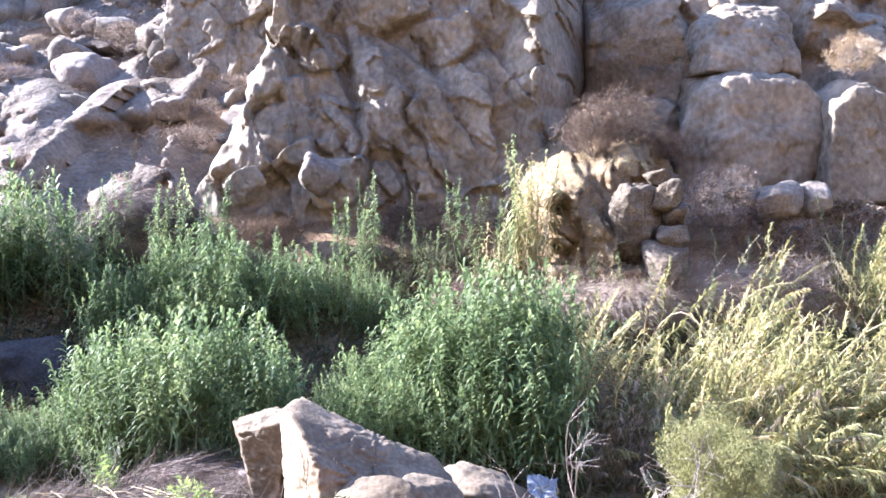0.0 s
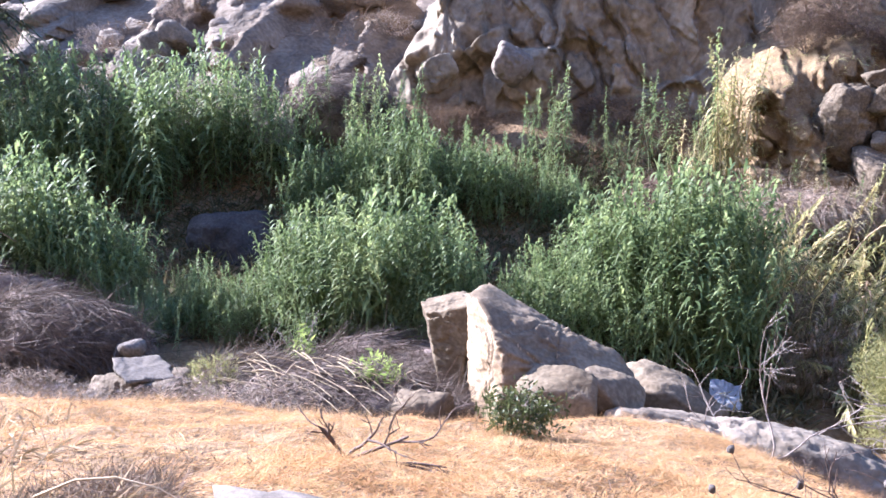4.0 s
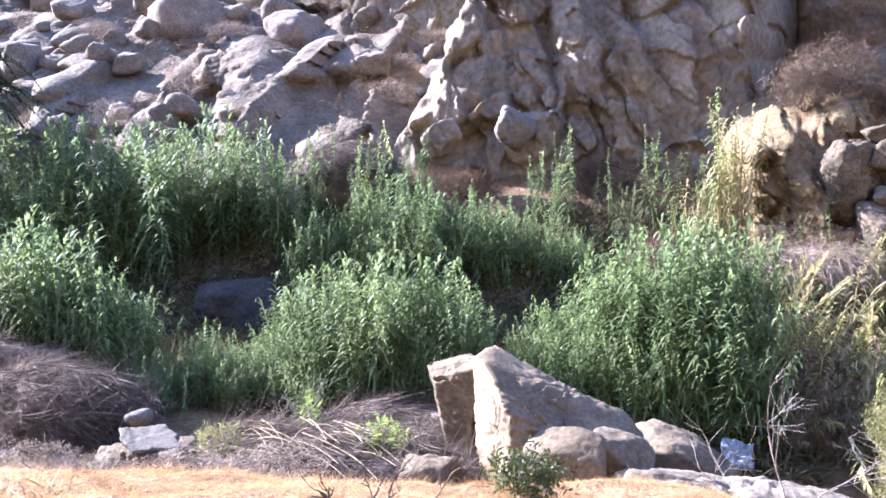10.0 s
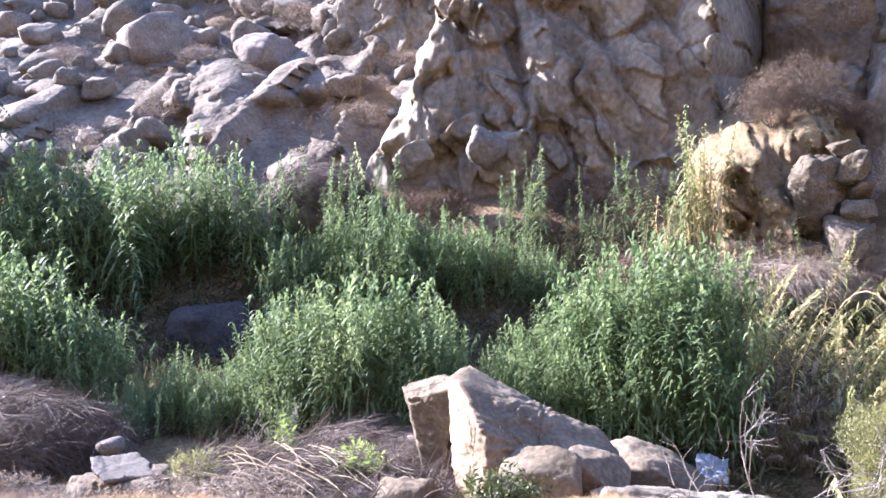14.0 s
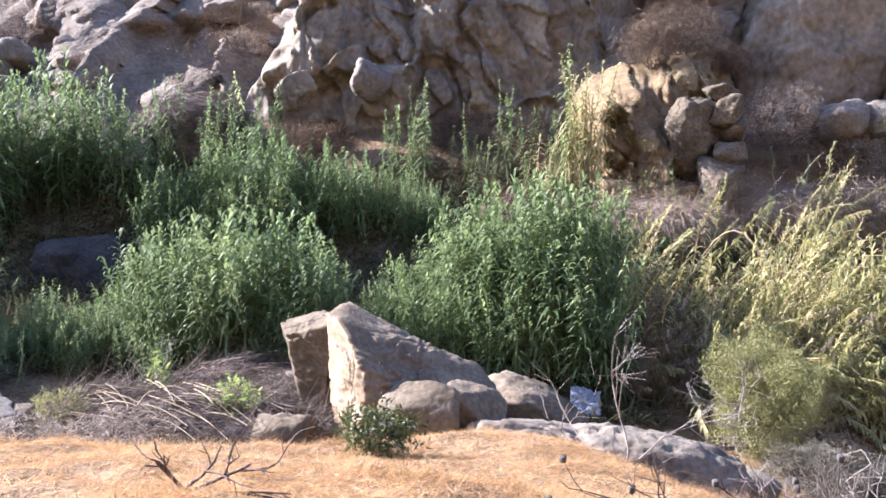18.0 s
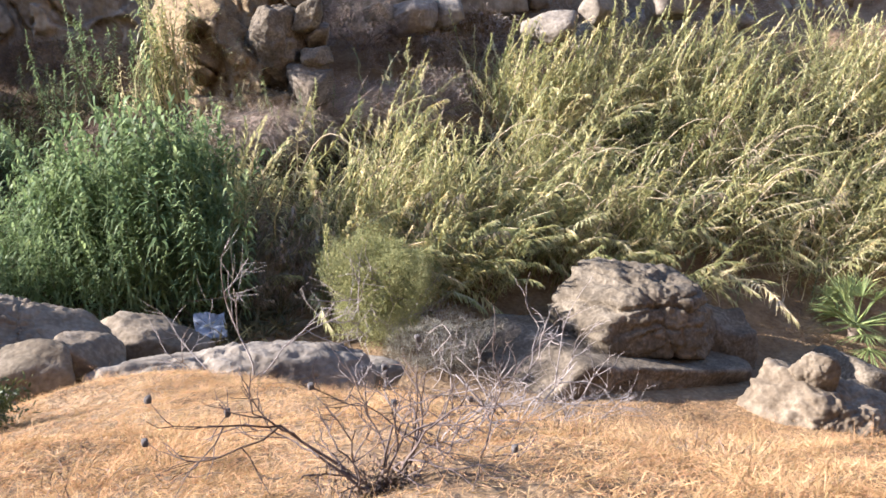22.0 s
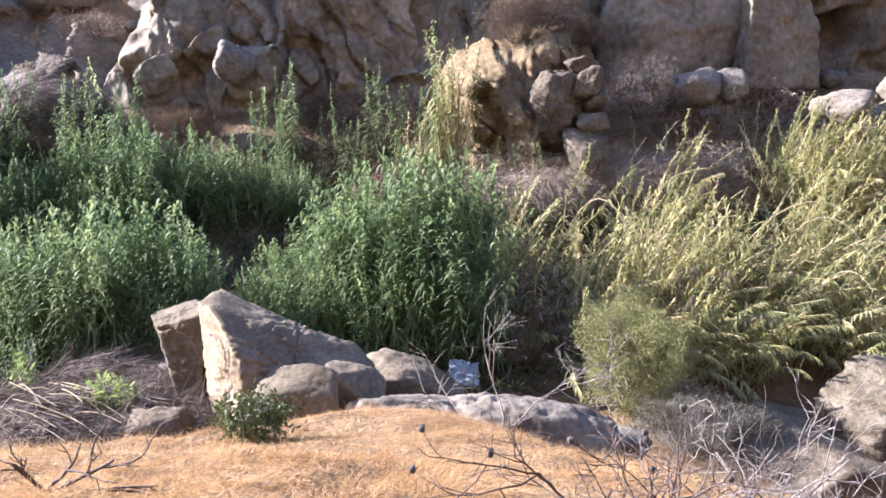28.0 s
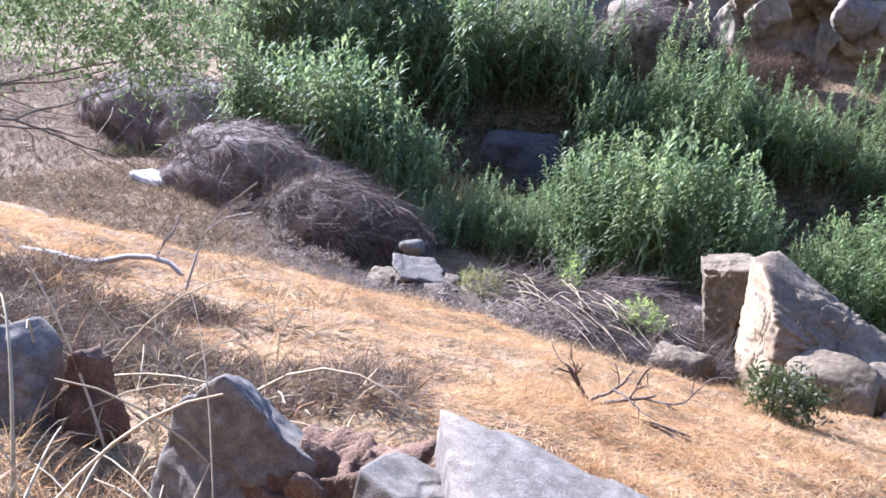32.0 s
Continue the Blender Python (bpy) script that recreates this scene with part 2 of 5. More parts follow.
def part(name, me, parent, label=""):
    ob = new(name, me)
    ob.parent = parent
    return tagged(ob, label)


def lattice(i, j, k, seed):
    h = (i * 374761393 + j * 668265263 + k * 1274126177 + seed * 974634599) & 0x7FFFFFFF
    h = ((h ^ (h >> 13)) * 1103515245) & 0x7FFFFFFF
    h = ((h ^ (h >> 16)) * 69069 + 1) & 0x7FFFFFFF
    return (h & 0xFFFFF) / 524287.5 - 1.0


def vnoise(p, seed=0):
    """Smooth value noise in -1..1 for an array of places."""
    p = np.asarray(p, float)
    b = np.floor(p).astype(np.int64)
    f = p - b
    f = f * f * (3 - 2 * f)
    out = 0
    for dx in (0, 1):
        for dy in (0, 1):
            for dz in (0, 1):
                w = (f[:, 0] if dx else 1 - f[:, 0]) * (f[:, 1] if dy else 1 - f[:, 1]) * (f[:, 2] if dz else 1 - f[:, 2])
                out = out + w * lattice(b[:, 0] + dx, b[:, 1] + dy, b[:, 2] + dz, seed)
    return out


def fbm(p, octaves=4, seed=0, gain=0.5):
    out, amp = 0, 1.0
    for o in range(octaves):
        out = out + amp * vnoise(np.asarray(p) * 2.0 ** o + o * 17.3, seed + o)
        amp *= gain
    return out


BALLS = {}


def ball(level):
    if level not in BALLS:
        bm = bmesh.new()
        bmesh.ops.create_icosphere(bm, subdivisions=level, radius=1.0)
        v = np.array([x.co[:] for x in bm.verts])
        f = np.array([[y.index for y in x.verts] for x in bm.faces])
        bm.free()
        BALLS[level] = (v / np.linalg.norm(v, axis=1, keepdims=True), f)
    return BALLS[level]


def faceted(level, normals, heights, sharp=16.0):
    """A rounded many-sided block: the soft intersection of half spaces."""
    d, f = ball(level)
    n = np.asarray(normals, float)
    n = n / np.linalg.norm(n, axis=1, keepdims=True)
    q = np.maximum(d @ n.T, 0) / np.asarray(heights, float)
    return d * (q ** sharp).sum(1)[:, None] ** (-1.0 / sharp), f


def jointed(p, seed, count, stretch=(1, 1, 1), push=0.05, groove=0.06, width=0.02):
    """How far each place stands out where joints part a rock into blocks of uneven relief."""
    r = RS(seed)
    q = p * np.array(stretch) + 0.12 * np.stack([fbm(p * 1.7 + 9 * k, 3, seed + k) for k in range(3)], -1)
    s = q[r.randint(0, len(q), count)]
    best, second, which = np.full(len(q), 1e9), np.full(len(q), 1e9), np.zeros(len(q), int)
    for k in range(count):
        d = np.linalg.norm(q - s[k], axis=1)
        near = d < best
        second = np.where(near, best, np.minimum(second, d))
        which = np.where(near, k, which)
        best = np.where(near, d, best)
    deep = r.uniform(0.1, 1.0, count)[which]
    return r.uniform(-push, push, count)[which] * np.clip((second - best) / (3 * width), 0, 1) - groove * deep * np.exp(-((second - best) / width) ** 2)


def rock_arrays(seed, level=4, faces=13, sharp=14.0, rough=0.07, grain=0.02, flutes=0.0, size=(1, 1, 1), blocks=0, layers=1.0, relief=0.06):
    r = RS(seed)
    n = r.normal(size=(faces, 3))
    n = np.concatenate([n, [[1, 0, 0], [-1, 0, 0], [0, 1, 0], [0, -1, 0], [0, 0, 1], [0, 0, -1]]])
    h = np.concatenate([r.uniform(0.72, 1.05, faces), np.full(6, 1.0)])
    v, f = faceted(level, n, h, sharp)
    v = v / np.abs(v).max(0)
    size = np.array(size, float)
    w = v * size
    m = size.mean()
    d = v / np.linalg.norm(v, axis=1, keepdims=True)
    ridged = 1 - np.abs(fbm(w / m * 1.5 + seed, 3, seed))
    push = rough * m * fbm(w / m * 1.1 + seed * 3.1, 4, seed) - rough * 0.9 * m * np.maximum(ridged - 0.82, 0) * 4
    push = push + grain * m * fbm(w / m * 7 + seed, 3, seed + 9)
    if blocks:
        push = push + m * jointed(w / m, seed + 70, blocks, (1, 1, layers), relief, relief * 1.2, 0.035)
    if flutes:
        push = push + flutes * m * fbm(w * (1.6, 1.6, 0.35) / m * 1.6 + seed, 3, seed + 4)
    return w + d * push[:, None], f


def boulder(name, label, at, size, seed, turn=(0, 0, 0), material=None, level=4, category="boulder", group="", **shape):
    v, f = rock_arrays(seed, level, size=size, **shape)
    ob = new(name, mesh_of(name, v, f, [material or M_ROCK], smooth=True))
    ob.matrix_world = pose(*at, *turn)
    return tagged(ob, label, category, group)


def tube(points, radii, sides=5):
    """Corners and quads of a bent, tapering tube."""
    p = np.asarray(points, float)
    t = np.gradient(p, axis=0)
    t /= np.linalg.norm(t, axis=1, keepdims=True) + 1e-9
    ref = np.where(np.abs(t[:, 2:3]) > 0.9, [[1.0, 0, 0]], [[0, 0, 1.0]])
    a = np.cross(t, ref)
    a /= np.linalg.norm(a, axis=1, keepdims=True) + 1e-9
    b = np.cross(t, a)
    ang = np.arange(sides) * 2 * np.pi / sides
    ring = a[:, None] * np.cos(ang)[None, :, None] + b[:, None] * np.sin(ang)[None, :, None]
    v = (p[:, None] + ring * np.asarray(radii, float)[:, None, None]).reshape(-1, 3)
    i, j = np.meshgrid(np.arange(len(p) - 1), np.arange(sides), indexing="ij")
    i, j = i.ravel(), j.ravel()
    k = (j + 1) % sides
    q = np.stack([i * sides + j, i * sides + k, (i + 1) * sides + k, (i + 1) * sides + j], -1)
    return v, q


def blades(base, way, length, width, bend, side=None, steps=3):
    """Tapering, drooping strips: arrays of foot, first direction, length, width and droop. Returns corners, triangles, quads."""
    n = len(base)
    way = way / np.linalg.norm(way, axis=1, keepdims=True)
    if side is None:
        side = np.cross(way, [0, 0, 1.0]) + 1e-6
    side = side / np.linalg.norm(side, axis=1, keepdims=True)
    s = np.linspace(0, 1, steps + 1)
    rows = []
    for k, u in enumerate(s):
        c = base + way * (length * u)[:, None] + np.array([0, 0, -1.0]) * (bend * length * u * u)[:, None]
        if k < steps:
            w = width * (0.55 + 0.9 * u) if u < 0.4 else width * (1.0 - u) * 1.5
            rows += [c - side * w[:, None] / 2, c + side * w[:, None] / 2]
        else:
            rows.append(c)
    per = len(rows)
    v = np.stack(rows, 1).reshape(-1, 3)
    off = np.arange(n)[:, None] * per
    q = np.concatenate([off + np.array([[2 * k, 2 * k + 1, 2 * k + 3, 2 * k + 2]]) for k in range(steps - 1)]) if steps > 1 else None
    t = off + np.array([[per - 3, per - 2, per - 1]])
    return v, t, q


class Pile:
    """Gathers pieces into one mesh."""

    def __init__(self):
        self.v, self.t, self.q, self.ti, self.qi, self.count = [], [], [], [], [], 0

    def add(self, v, t=None, q=None, slot=0):
        if t is not None and len(t):
            self.t.append(np.asarray(t) + self.count)
            self.ti.append(np.full(len(t), slot))
        if q is not None and len(q):
            self.q.append(np.asarray(q) + self.count)
            self.qi.append(np.full(len(q), slot))
        self.v.append(np.asarray(v))
        self.count += len(v)

    def mesh(self, name, mats, smooth=False):
        none = np.zeros((0, 3), int)
        t = np.concatenate(self.t) if self.t else none
        q = np.concatenate(self.q) if self.q else np.zeros((0, 4), int)
        idx = np.concatenate(self.ti + self.qi) if (self.ti or self.qi) else []
        return mesh_of(name, np.concatenate(self.v), t, mats, q, idx, smooth)


# ---- the ground ----
def smax(a, b, k):
    return 0.5 * (a + b + np.sqrt((a - b) ** 2 + k * k))


def ground_z(x, y):
    """The height of the ground: a grassy slope down to a stream bed, then the rocky hillside, and an added unseen rise
    behind the camera.
    """
    x, y = np.asarray(x, float), np.asarray(y, float)
    yp = np.maximum(y, 0)
    soft = np.log1p(np.exp(np.clip((x - 1.6) * 1.2, -30, 30))) / 1.2
    left = np.log1p(np.exp(np.clip((-x - 4.0) * 1.2, -30, 30))) / 1.2
    slope = 0.1 - 0.09 * y - 0.0172 * np.minimum(yp, 16) ** 2 - np.minimum(soft, 14) * 0.45 * np.clip(yp / 9, 0, 1) - np.minimum(left, 12) * 0.12 * np.clip(yp / 9, 0, 1)
    floor = -3.55 - 0.17 * np.clip(x, 0, 25)
    hill = -3.5 + 0.52 * (np.minimum(y, 90) - 17.8)
    slope = slope + 0.36 * np.exp(-((x - 0.6) / 1.7) ** 2 - ((y - 10.3) / 1.8) ** 2) - 1.15 * np.exp(-((x - 8.4) / 2.2) ** 2 - ((y - 11.5) / 1.1) ** 2) - 0.6 * np.exp(-((x - 6.1) / 1.2) ** 2 - ((y - 12.4) / 1.1) ** 2)
    slope = slope - 0.16 * np.clip((x - 2.4) / 2.0, 0, 1) * np.clip(yp / 3, 0, 1)
    # Unseen rise added behind the camera to cut sky light on facing rocks.
    slope = slope + 0.85 * np.minimum(np.maximum(-1.5 - y, 0), 40)
    low = smax(np.maximum(slope, floor - 4), floor, 0.5)
    z = smax(low, hill, 0.9)
    p = np.stack([x, y, np.zeros_like(x)], -1).reshape(-1, 3)
    bumps = 0.07 * fbm(p * 0.9, 3, 5) + 0.05 * fbm(p * 2.6, 2, 7) * np.clip((12 - p[:, 1]) / 3, 0, 1) + np.clip((p[:, 1] - 20) / 8, 0, 1) * 0.5 * fbm(p * 0.35, 3, 8)
    return z + bumps.reshape(x.shape)


def gz(x, y):
    return float(ground_z(np.array([x]), np.array([y]))[0])


far = np.array([1.5, 4, 9, 18, 40, 90, 200, 450, 900, 1800])
gx = np.concatenate([-34 - far[::-1], np.arange(-34, -9, 0.3), np.arange(-9, 10, 0.15), np.arange(10, 28.01, 0.3), 28 + far])
gy = np.concatenate([-3 - far[::-1], np.arange(-3, 12, 0.15), np.arange(12, 48.01, 0.3), 48 + far])
X, Y = np.meshgrid(gx, gy, indexing="ij")
Z = ground_z(X, Y)
ii, jj = np.meshgrid(np.arange(len(gx) - 1), np.arange(len(gy) - 1), indexing="ij")
ii, jj, ny = ii.ravel(), jj.ravel(), len(gy)
quads = np.stack([ii * ny + jj, (ii + 1) * ny + jj, (ii + 1) * ny + jj + 1, ii * ny + jj + 1], -1)
ground = new("ground", mesh_of("ground", np.stack([X, Y, Z], -1).reshape(-1, 3), [], [M_GROUND], quads, smooth=True))
tagged(ground, "dry brown soil slope running down to a stream bed", "ground", kind="structure")

# ---- the cliff and the hillside ----
def rock_face(x0, x1, z0, z1, step, base, domes, cells, seed, slant=0.5, block=0.42, tilt=0.6, joints=(), calm=None, slabs=()):
    """A fractured rock face: a wall that leans back, rounded masses standing out of it, and slanting joints that part it into blocks."""
    r = RS(seed)
    xs, zs = np.arange(x0, x1 + step, step), np.arange(z0, z1 + step, step)
    X, Z = np.meshgrid(xs, zs, indexing="ij")
    x, z = X.ravel(), Z.ravel()
    y = base(x, z)
    p = np.stack([x, z, np.zeros_like(x)], -1)
    out = np.zeros_like(x)
    for dx, dz, rx, rz, amp in domes:
        wob = 1 + 0.22 * fbm(p * 0.9 + dx, 3, seed + 2)
        ca, sa = math.cos(dx * 7.0) * 0.4, math.sin(dz * 5.0) * 0.4
        q = np.abs((x - dx + ca * (z - dz)) / rx) ** 2.8 + np.abs((z - dz + sa * (x - dx)) / rz) ** 2.8
        out = np.maximum(out, amp * np.sqrt(np.maximum(0, 1 - q * wob)))
    ux = x + 0.3 * fbm(p * 0.9 + 3, 4, seed + 15)
    uz = z + 0.3 * fbm(p * 0.9 + 60, 4, seed + 16)
    for dx, dz, rx, rz, lean, amp, tx, tz in slabs:
        c, s = math.cos(radians(lean)), math.sin(radians(lean))
        a, b = (ux - dx) * c - (uz - dz) * s, (ux - dx) * s + (uz - dz) * c
        q = (np.abs(a / rx) ** 3.2 + np.abs(b / rz) ** 3.2) ** (1 / 3.2)
        rim = np.clip((1.04 - q) * 6.0, 0, 1)
        face = amp * (1 - (1 - rim) ** 1.6) * 0.42 + amp * 0.14 * np.maximum(0, 1 - q * q) + rim * (tx * (x - dx) + tz * (z - dz)) * 0.7
        out = np.maximum(out, np.where(q < 1.04, np.maximum(face, 0), 0))
    y = y - out * np.clip((z - z0) / 1.0, 0, 1)
    wx = x + 0.45 * fbm(p * 0.7, 3, seed + 5)
    wz = z + 0.45 * fbm(p * 0.7 + 40, 3, seed + 6)
    u, w = wx + slant * wz, wz * 0.55 - 0.12 * wx
    quiet = calm(x, z) if calm else 1.0
    for jx0, jz0, jx1, jz1, depth, wide, step in joints:
        ln = math.hypot(jx1 - jx0, jz1 - jz0)
        ax, az = (jx1 - jx0) / ln, (jz1 - jz0) / ln
        along = (x - jx0) * ax + (z - jz0) * az
        off = -(x - jx0) * az + (z - jz0) * ax + 0.09 * fbm(p * 1.6, 4, seed + 31)
        inside = np.clip((along + 0.3) / 0.4, 0, 1) * np.clip((ln + 0.3 - along) / 0.4, 0, 1)
        y = y + inside * (0.45 * depth * np.exp(-(off / wide) ** 2) + step * np.clip(off / 0.12, -1, 1) * np.exp(-np.abs(off) / 0.7))
    for count, push, lean, groove, width in ((cells // 4, block, tilt, 0.14, 0.05), (cells * 2, block * 0.14, tilt * 0.45, 0.06, 0.035)):
        sx, sz = r.uniform(x0, x1, count), r.uniform(z0, z1, count)
        su, sw = sx + slant * sz, sz * 0.55 - 0.12 * sx
        best, second = np.full(len(x), 1e9), np.full(len(x), 1e9)
        which = np.zeros(len(x), int)
        for k in range(count):
            d = np.hypot(u - su[k], w - sw[k])
            near = d < best
            second = np.where(near, best, np.minimum(second, d))
            which = np.where(near, k, which)
            best = np.where(near, d, best)
        off, ta, tb = r.uniform(-push, push, count), r.normal(0, lean, count), r.normal(0, lean, count)
        y = y + quiet * (off[which] + np.clip(ta[which] * (x - sx[which]) + tb[which] * (z - sz[which]), -0.6, 0.6) * 0.8)
        open_joint = r.uniform(0, 1, count)[which] ** 2
        y = y + quiet * groove * open_joint * np.exp(-((second - best) / width) ** 2)
    y = y + 0.1 * fbm(p * (1.6, 1.0, 1), 5, seed + 8) + 0.04 * fbm(p * 5, 4, seed + 9)
    V = np.stack([x, y, z], -1).reshape(len(xs), len(zs), 3)
    for edge, back in ((V[0], 2.5), (V[-1], 2.5), (V[:, -1], 2.5)):
        edge[:, 1] += back
    n = len(zs)
    i, j = np.meshgrid(np.arange(len(xs) - 1), np.arange(n - 1), indexing="ij")
    i, j = i.ravel(), j.ravel()
    q = np.stack([i * n + j, (i + 1) * n + j, (i + 1) * n + j + 1, i * n + j + 1], -1)
    return V.reshape(-1, 3), q


def hewn(name, label, centre, planes, seed, material, level=5, sharp=26.0, rough=0.05, grain=0.015, grooves=(), category="boulder", wear=0.05, blocks=0, layers=1.0, relief=0.05, lit_face=None, lit_mat=None):
    """A block bounded by planes (normal, distance from its centre), with weathered faces and grooves (normal, distance, width, depth)."""
    n = np.array([p[:3] for p in planes], float)
    v, f = faceted(level, n, [p[3] for p in planes], sharp)
    d = v / np.linalg.norm(v, axis=1, keepdims=True)
    push = rough * fbm(v * 1.4 + seed, 4, seed) + grain * fbm(v * 9 + seed, 3, seed + 3) + wear * np.minimum(fbm(v * (2.2, 2.2, 5.0) + seed, 4, seed + 7), 0)
    if blocks:
        push = push + jointed(v, seed + 70, blocks, (1, 1, layers), relief, relief * 1.2, 0.03)
    for gxn, gyn, gzn, gd, gw, depth in grooves:
        g = v @ np.array([gxn, gyn, gzn]) - gd + 0.09 * fbm(v * 2.5, 3, seed + 11)
        push = push - depth * np.exp(-(g / gw) ** 2)
    v = v + d * push[:, None]
    mats, slot = [material], None
    # Polygons facing this way take the brighter, sunlit-coloured material.
    if lit_face:
        c = np.cross(v[f[:, 1]] - v[f[:, 0]], v[f[:, 2]] - v[f[:, 0]])
        c /= np.linalg.norm(c, axis=1, keepdims=True) + 1e-12
        mats, slot = [material, lit_mat], (c @ np.array(lit_face) > 0.8).astype(int)
    ob = new(name, mesh_of(name, v, f, mats, index=slot, smooth=True))
    ob.location = centre
    return tagged(ob, label, category)


def cliff_line(x, z):
    p = np.stack([x, z, 0 * x], -1)
    foot = -5.6 - 0.36 * (4.5 - z) + 0.45 * fbm(p * 0.7, 3, 51)
    ends = 1.6 * np.maximum(0, x - 2.6) ** 1.3 + 4.5 * np.maximum(0, foot - x) ** 1.1
    return 26.4 - 0.05 * (x + 1.5) + 0.32 * (z - 1.0) + np.minimum(ends, 6.0)


# joints of the cliff: from and to (x, z), depth, width, step
CLIFF_JOINTS = [(-0.7, 5.4, 0.85, 2.6, 0.4, 0.05, 0.16), (-0.8, 3.7, 0.3, 1.8, 0.3, 0.05, 0.12), (-1.5, 2.8, -0.75, 0.8, 0.4, 0.05, 0.2), (-3.7, 6.1, -2.6, 3.8, 0.5, 0.07, 0.35), (-3.0, 6.3, -2.4, 3.6, 0.2, 0.06, -0.25),
                (-4.6, 5.6, -4.2, 2.5, 0.5, 0.07, 0.2), (-5.55, 3.8, -5.3, 1.6, 0.3, 0.05, 0.1), (1.1, 6.0, 2.9, 3.5, 0.3, 0.05, 0.15), (-1.8, 6.0, -0.3, 4.9, 0.3, 0.06, 0.2), (2.7, 5.0, 3.0, 1.9, 0.25, 0.05, 0.1), (-0.3, 2.6, 0.5, 0.8, 0.25, 0.04, 0.1)]
# slabs of the cliff: x, z, half width, half height, lean, depth, tilts
CLIFF_SLABS = [(-4.81, 2.88, 1.07, 1.04, -12, 1.0, 0.25, -0.1), (-3.78, 5.63, 0.74, 0.67, -10, 0.75, 0.5, 0.2), (-2.35, 4.88, 0.57, 1.16, -28, 0.95, 0.75, -0.1), (-3.16, 1.71, 0.87, 0.65, 0, 1.1, 0.6, 0.45), (-2.04, 3.16, 0.49, 0.77, -20, 0.8, 0.5, 0.2), (-1.16, 3.13, 0.51, 2.30, -22, 0.7, -0.25, -0.05), (0.18, 2.98, 0.60, 2.14, -24, 0.55, -0.3, 0.0), (1.97, 3.33, 1.44, 2.36, -14, 0.35, -0.12, 0.05), (-0.03, 5.98, 1.01, 0.67, -10, 0.75, 0.35, 0.3), (2.24, 6.29, 1.53, 0.90, -5, 0.5, 0.1, 0.35), (-5.29, 5.05, 0.40, 0.93, -6, 0.75, 0.5, 0), (-5.88, 2.20, 0.38, 0.65, -8, 0.75, 0.5, 0.2), (-3.02, 3.09, 0.45, 0.85, -18, 0.75, 0.2, 0.2), (-5.00, 6.62, 0.73, 0.75, -10, 0.75, 0.4, 0.3), (-1.90, 6.97, 1.21, 0.68, -8, 0.75, 0.3, 0.45), (-5.79, 4.24, 0.35, 0.65, 5, 0.75, 0.4, 0), (-1.80, 1.50, 0.47, 0.57, -10, 0.75, 0.1, 0.2), (-4.48, 4.15, 0.42, 0.57, -25, 0.75, -0.1, 0.3), (3.68, 3.37, 0.83, 1.88, -8, 0.3, -0.3, 0)]
v, q = rock_face(-10.4, 5.2, -0.6, 9.4, 0.045, cliff_line,
                 [(3.3, 5.7, 1.5, 1.9, 0.8), (-2.9, 8.6, 1.8, 0.9, 0.5), (-3.4, 3.9, 0.42, 0.36, 0.45), (-2.95, 3.5, 0.36, 0.5, 0.4), (-3.9, 3.2, 0.45, 0.5, 0.45), (-3.3, 2.9, 0.36, 0.4, 0.45), (-4.9, 2.6, 0.6, 1.0, 0.6), (-6.4, 2.4, 0.6, 0.6, 0.6), (-5.8, 1.6, 0.5, 0.5, 0.5)], 120, 14, joints=CLIFF_JOINTS, calm=lambda x, z: 0.6 + 0 * x, tilt=0.55, block=0.3, slabs=CLIFF_SLABS)
cliff = new("cliff", mesh_of("cliff", v, [], [M_CLIFF], q, smooth=True))
tagged(cliff, "fractured grey-tan granite cliff in grazing sun", "cliff", kind="structure")


def right_line(x, z):
    return 27.4 + 0.42 * (z - 1.0) + 0.6 * np.maximum(0, 6.0 - x) ** 1.2 - 0.05 * (x - 9)


v, q = rock_face(4.6, 27.0, -0.4, 11.0, 0.08, right_line, [(5.9, 3.1, 1.15, 1.2, 1.4), (8.9, 6.0, 1.5, 1.0, 1.2), (13.0, 5.3, 1.2, 1.8, 1.2), (16.0, 3.2, 1.7, 1.7, 1.3), (20.0, 4.0, 2.2, 2.2, 1.5), (11.3, 6.6, 1.4, 1.0, 0.9), (6.4, 6.8, 1.2, 1.2, 0.6)], 150, 19, slant=-0.2)
cliff2 = new("rock_face", mesh_of("rock_face", v, [], [M_CLIFF], q, smooth=True))
tagged(cliff2, "shaded granite rock face beyond a dry gully", "cliff", kind="structure")
boulder("pale_boulder", "pale rounded boulder at the foot of the cliff", (-3.4, 25.3, 1.9), (0.6, 0.6, 0.52), 7, turn=(0, 25, 30), material=M_ROCK_PALE, level=5, rough=0.1, grain=0.03, sharp=6, faces=12)
boulder("foot_boulder", "rounded boulder at the foot of the cliff", (-5.3, 25.1, 1.6), (0.46, 0.5, 0.5), 10, turn=(0, -15, 0), material=M_CLIFF, level=5, rough=0.14, grain=0.03, sharp=16, faces=8)

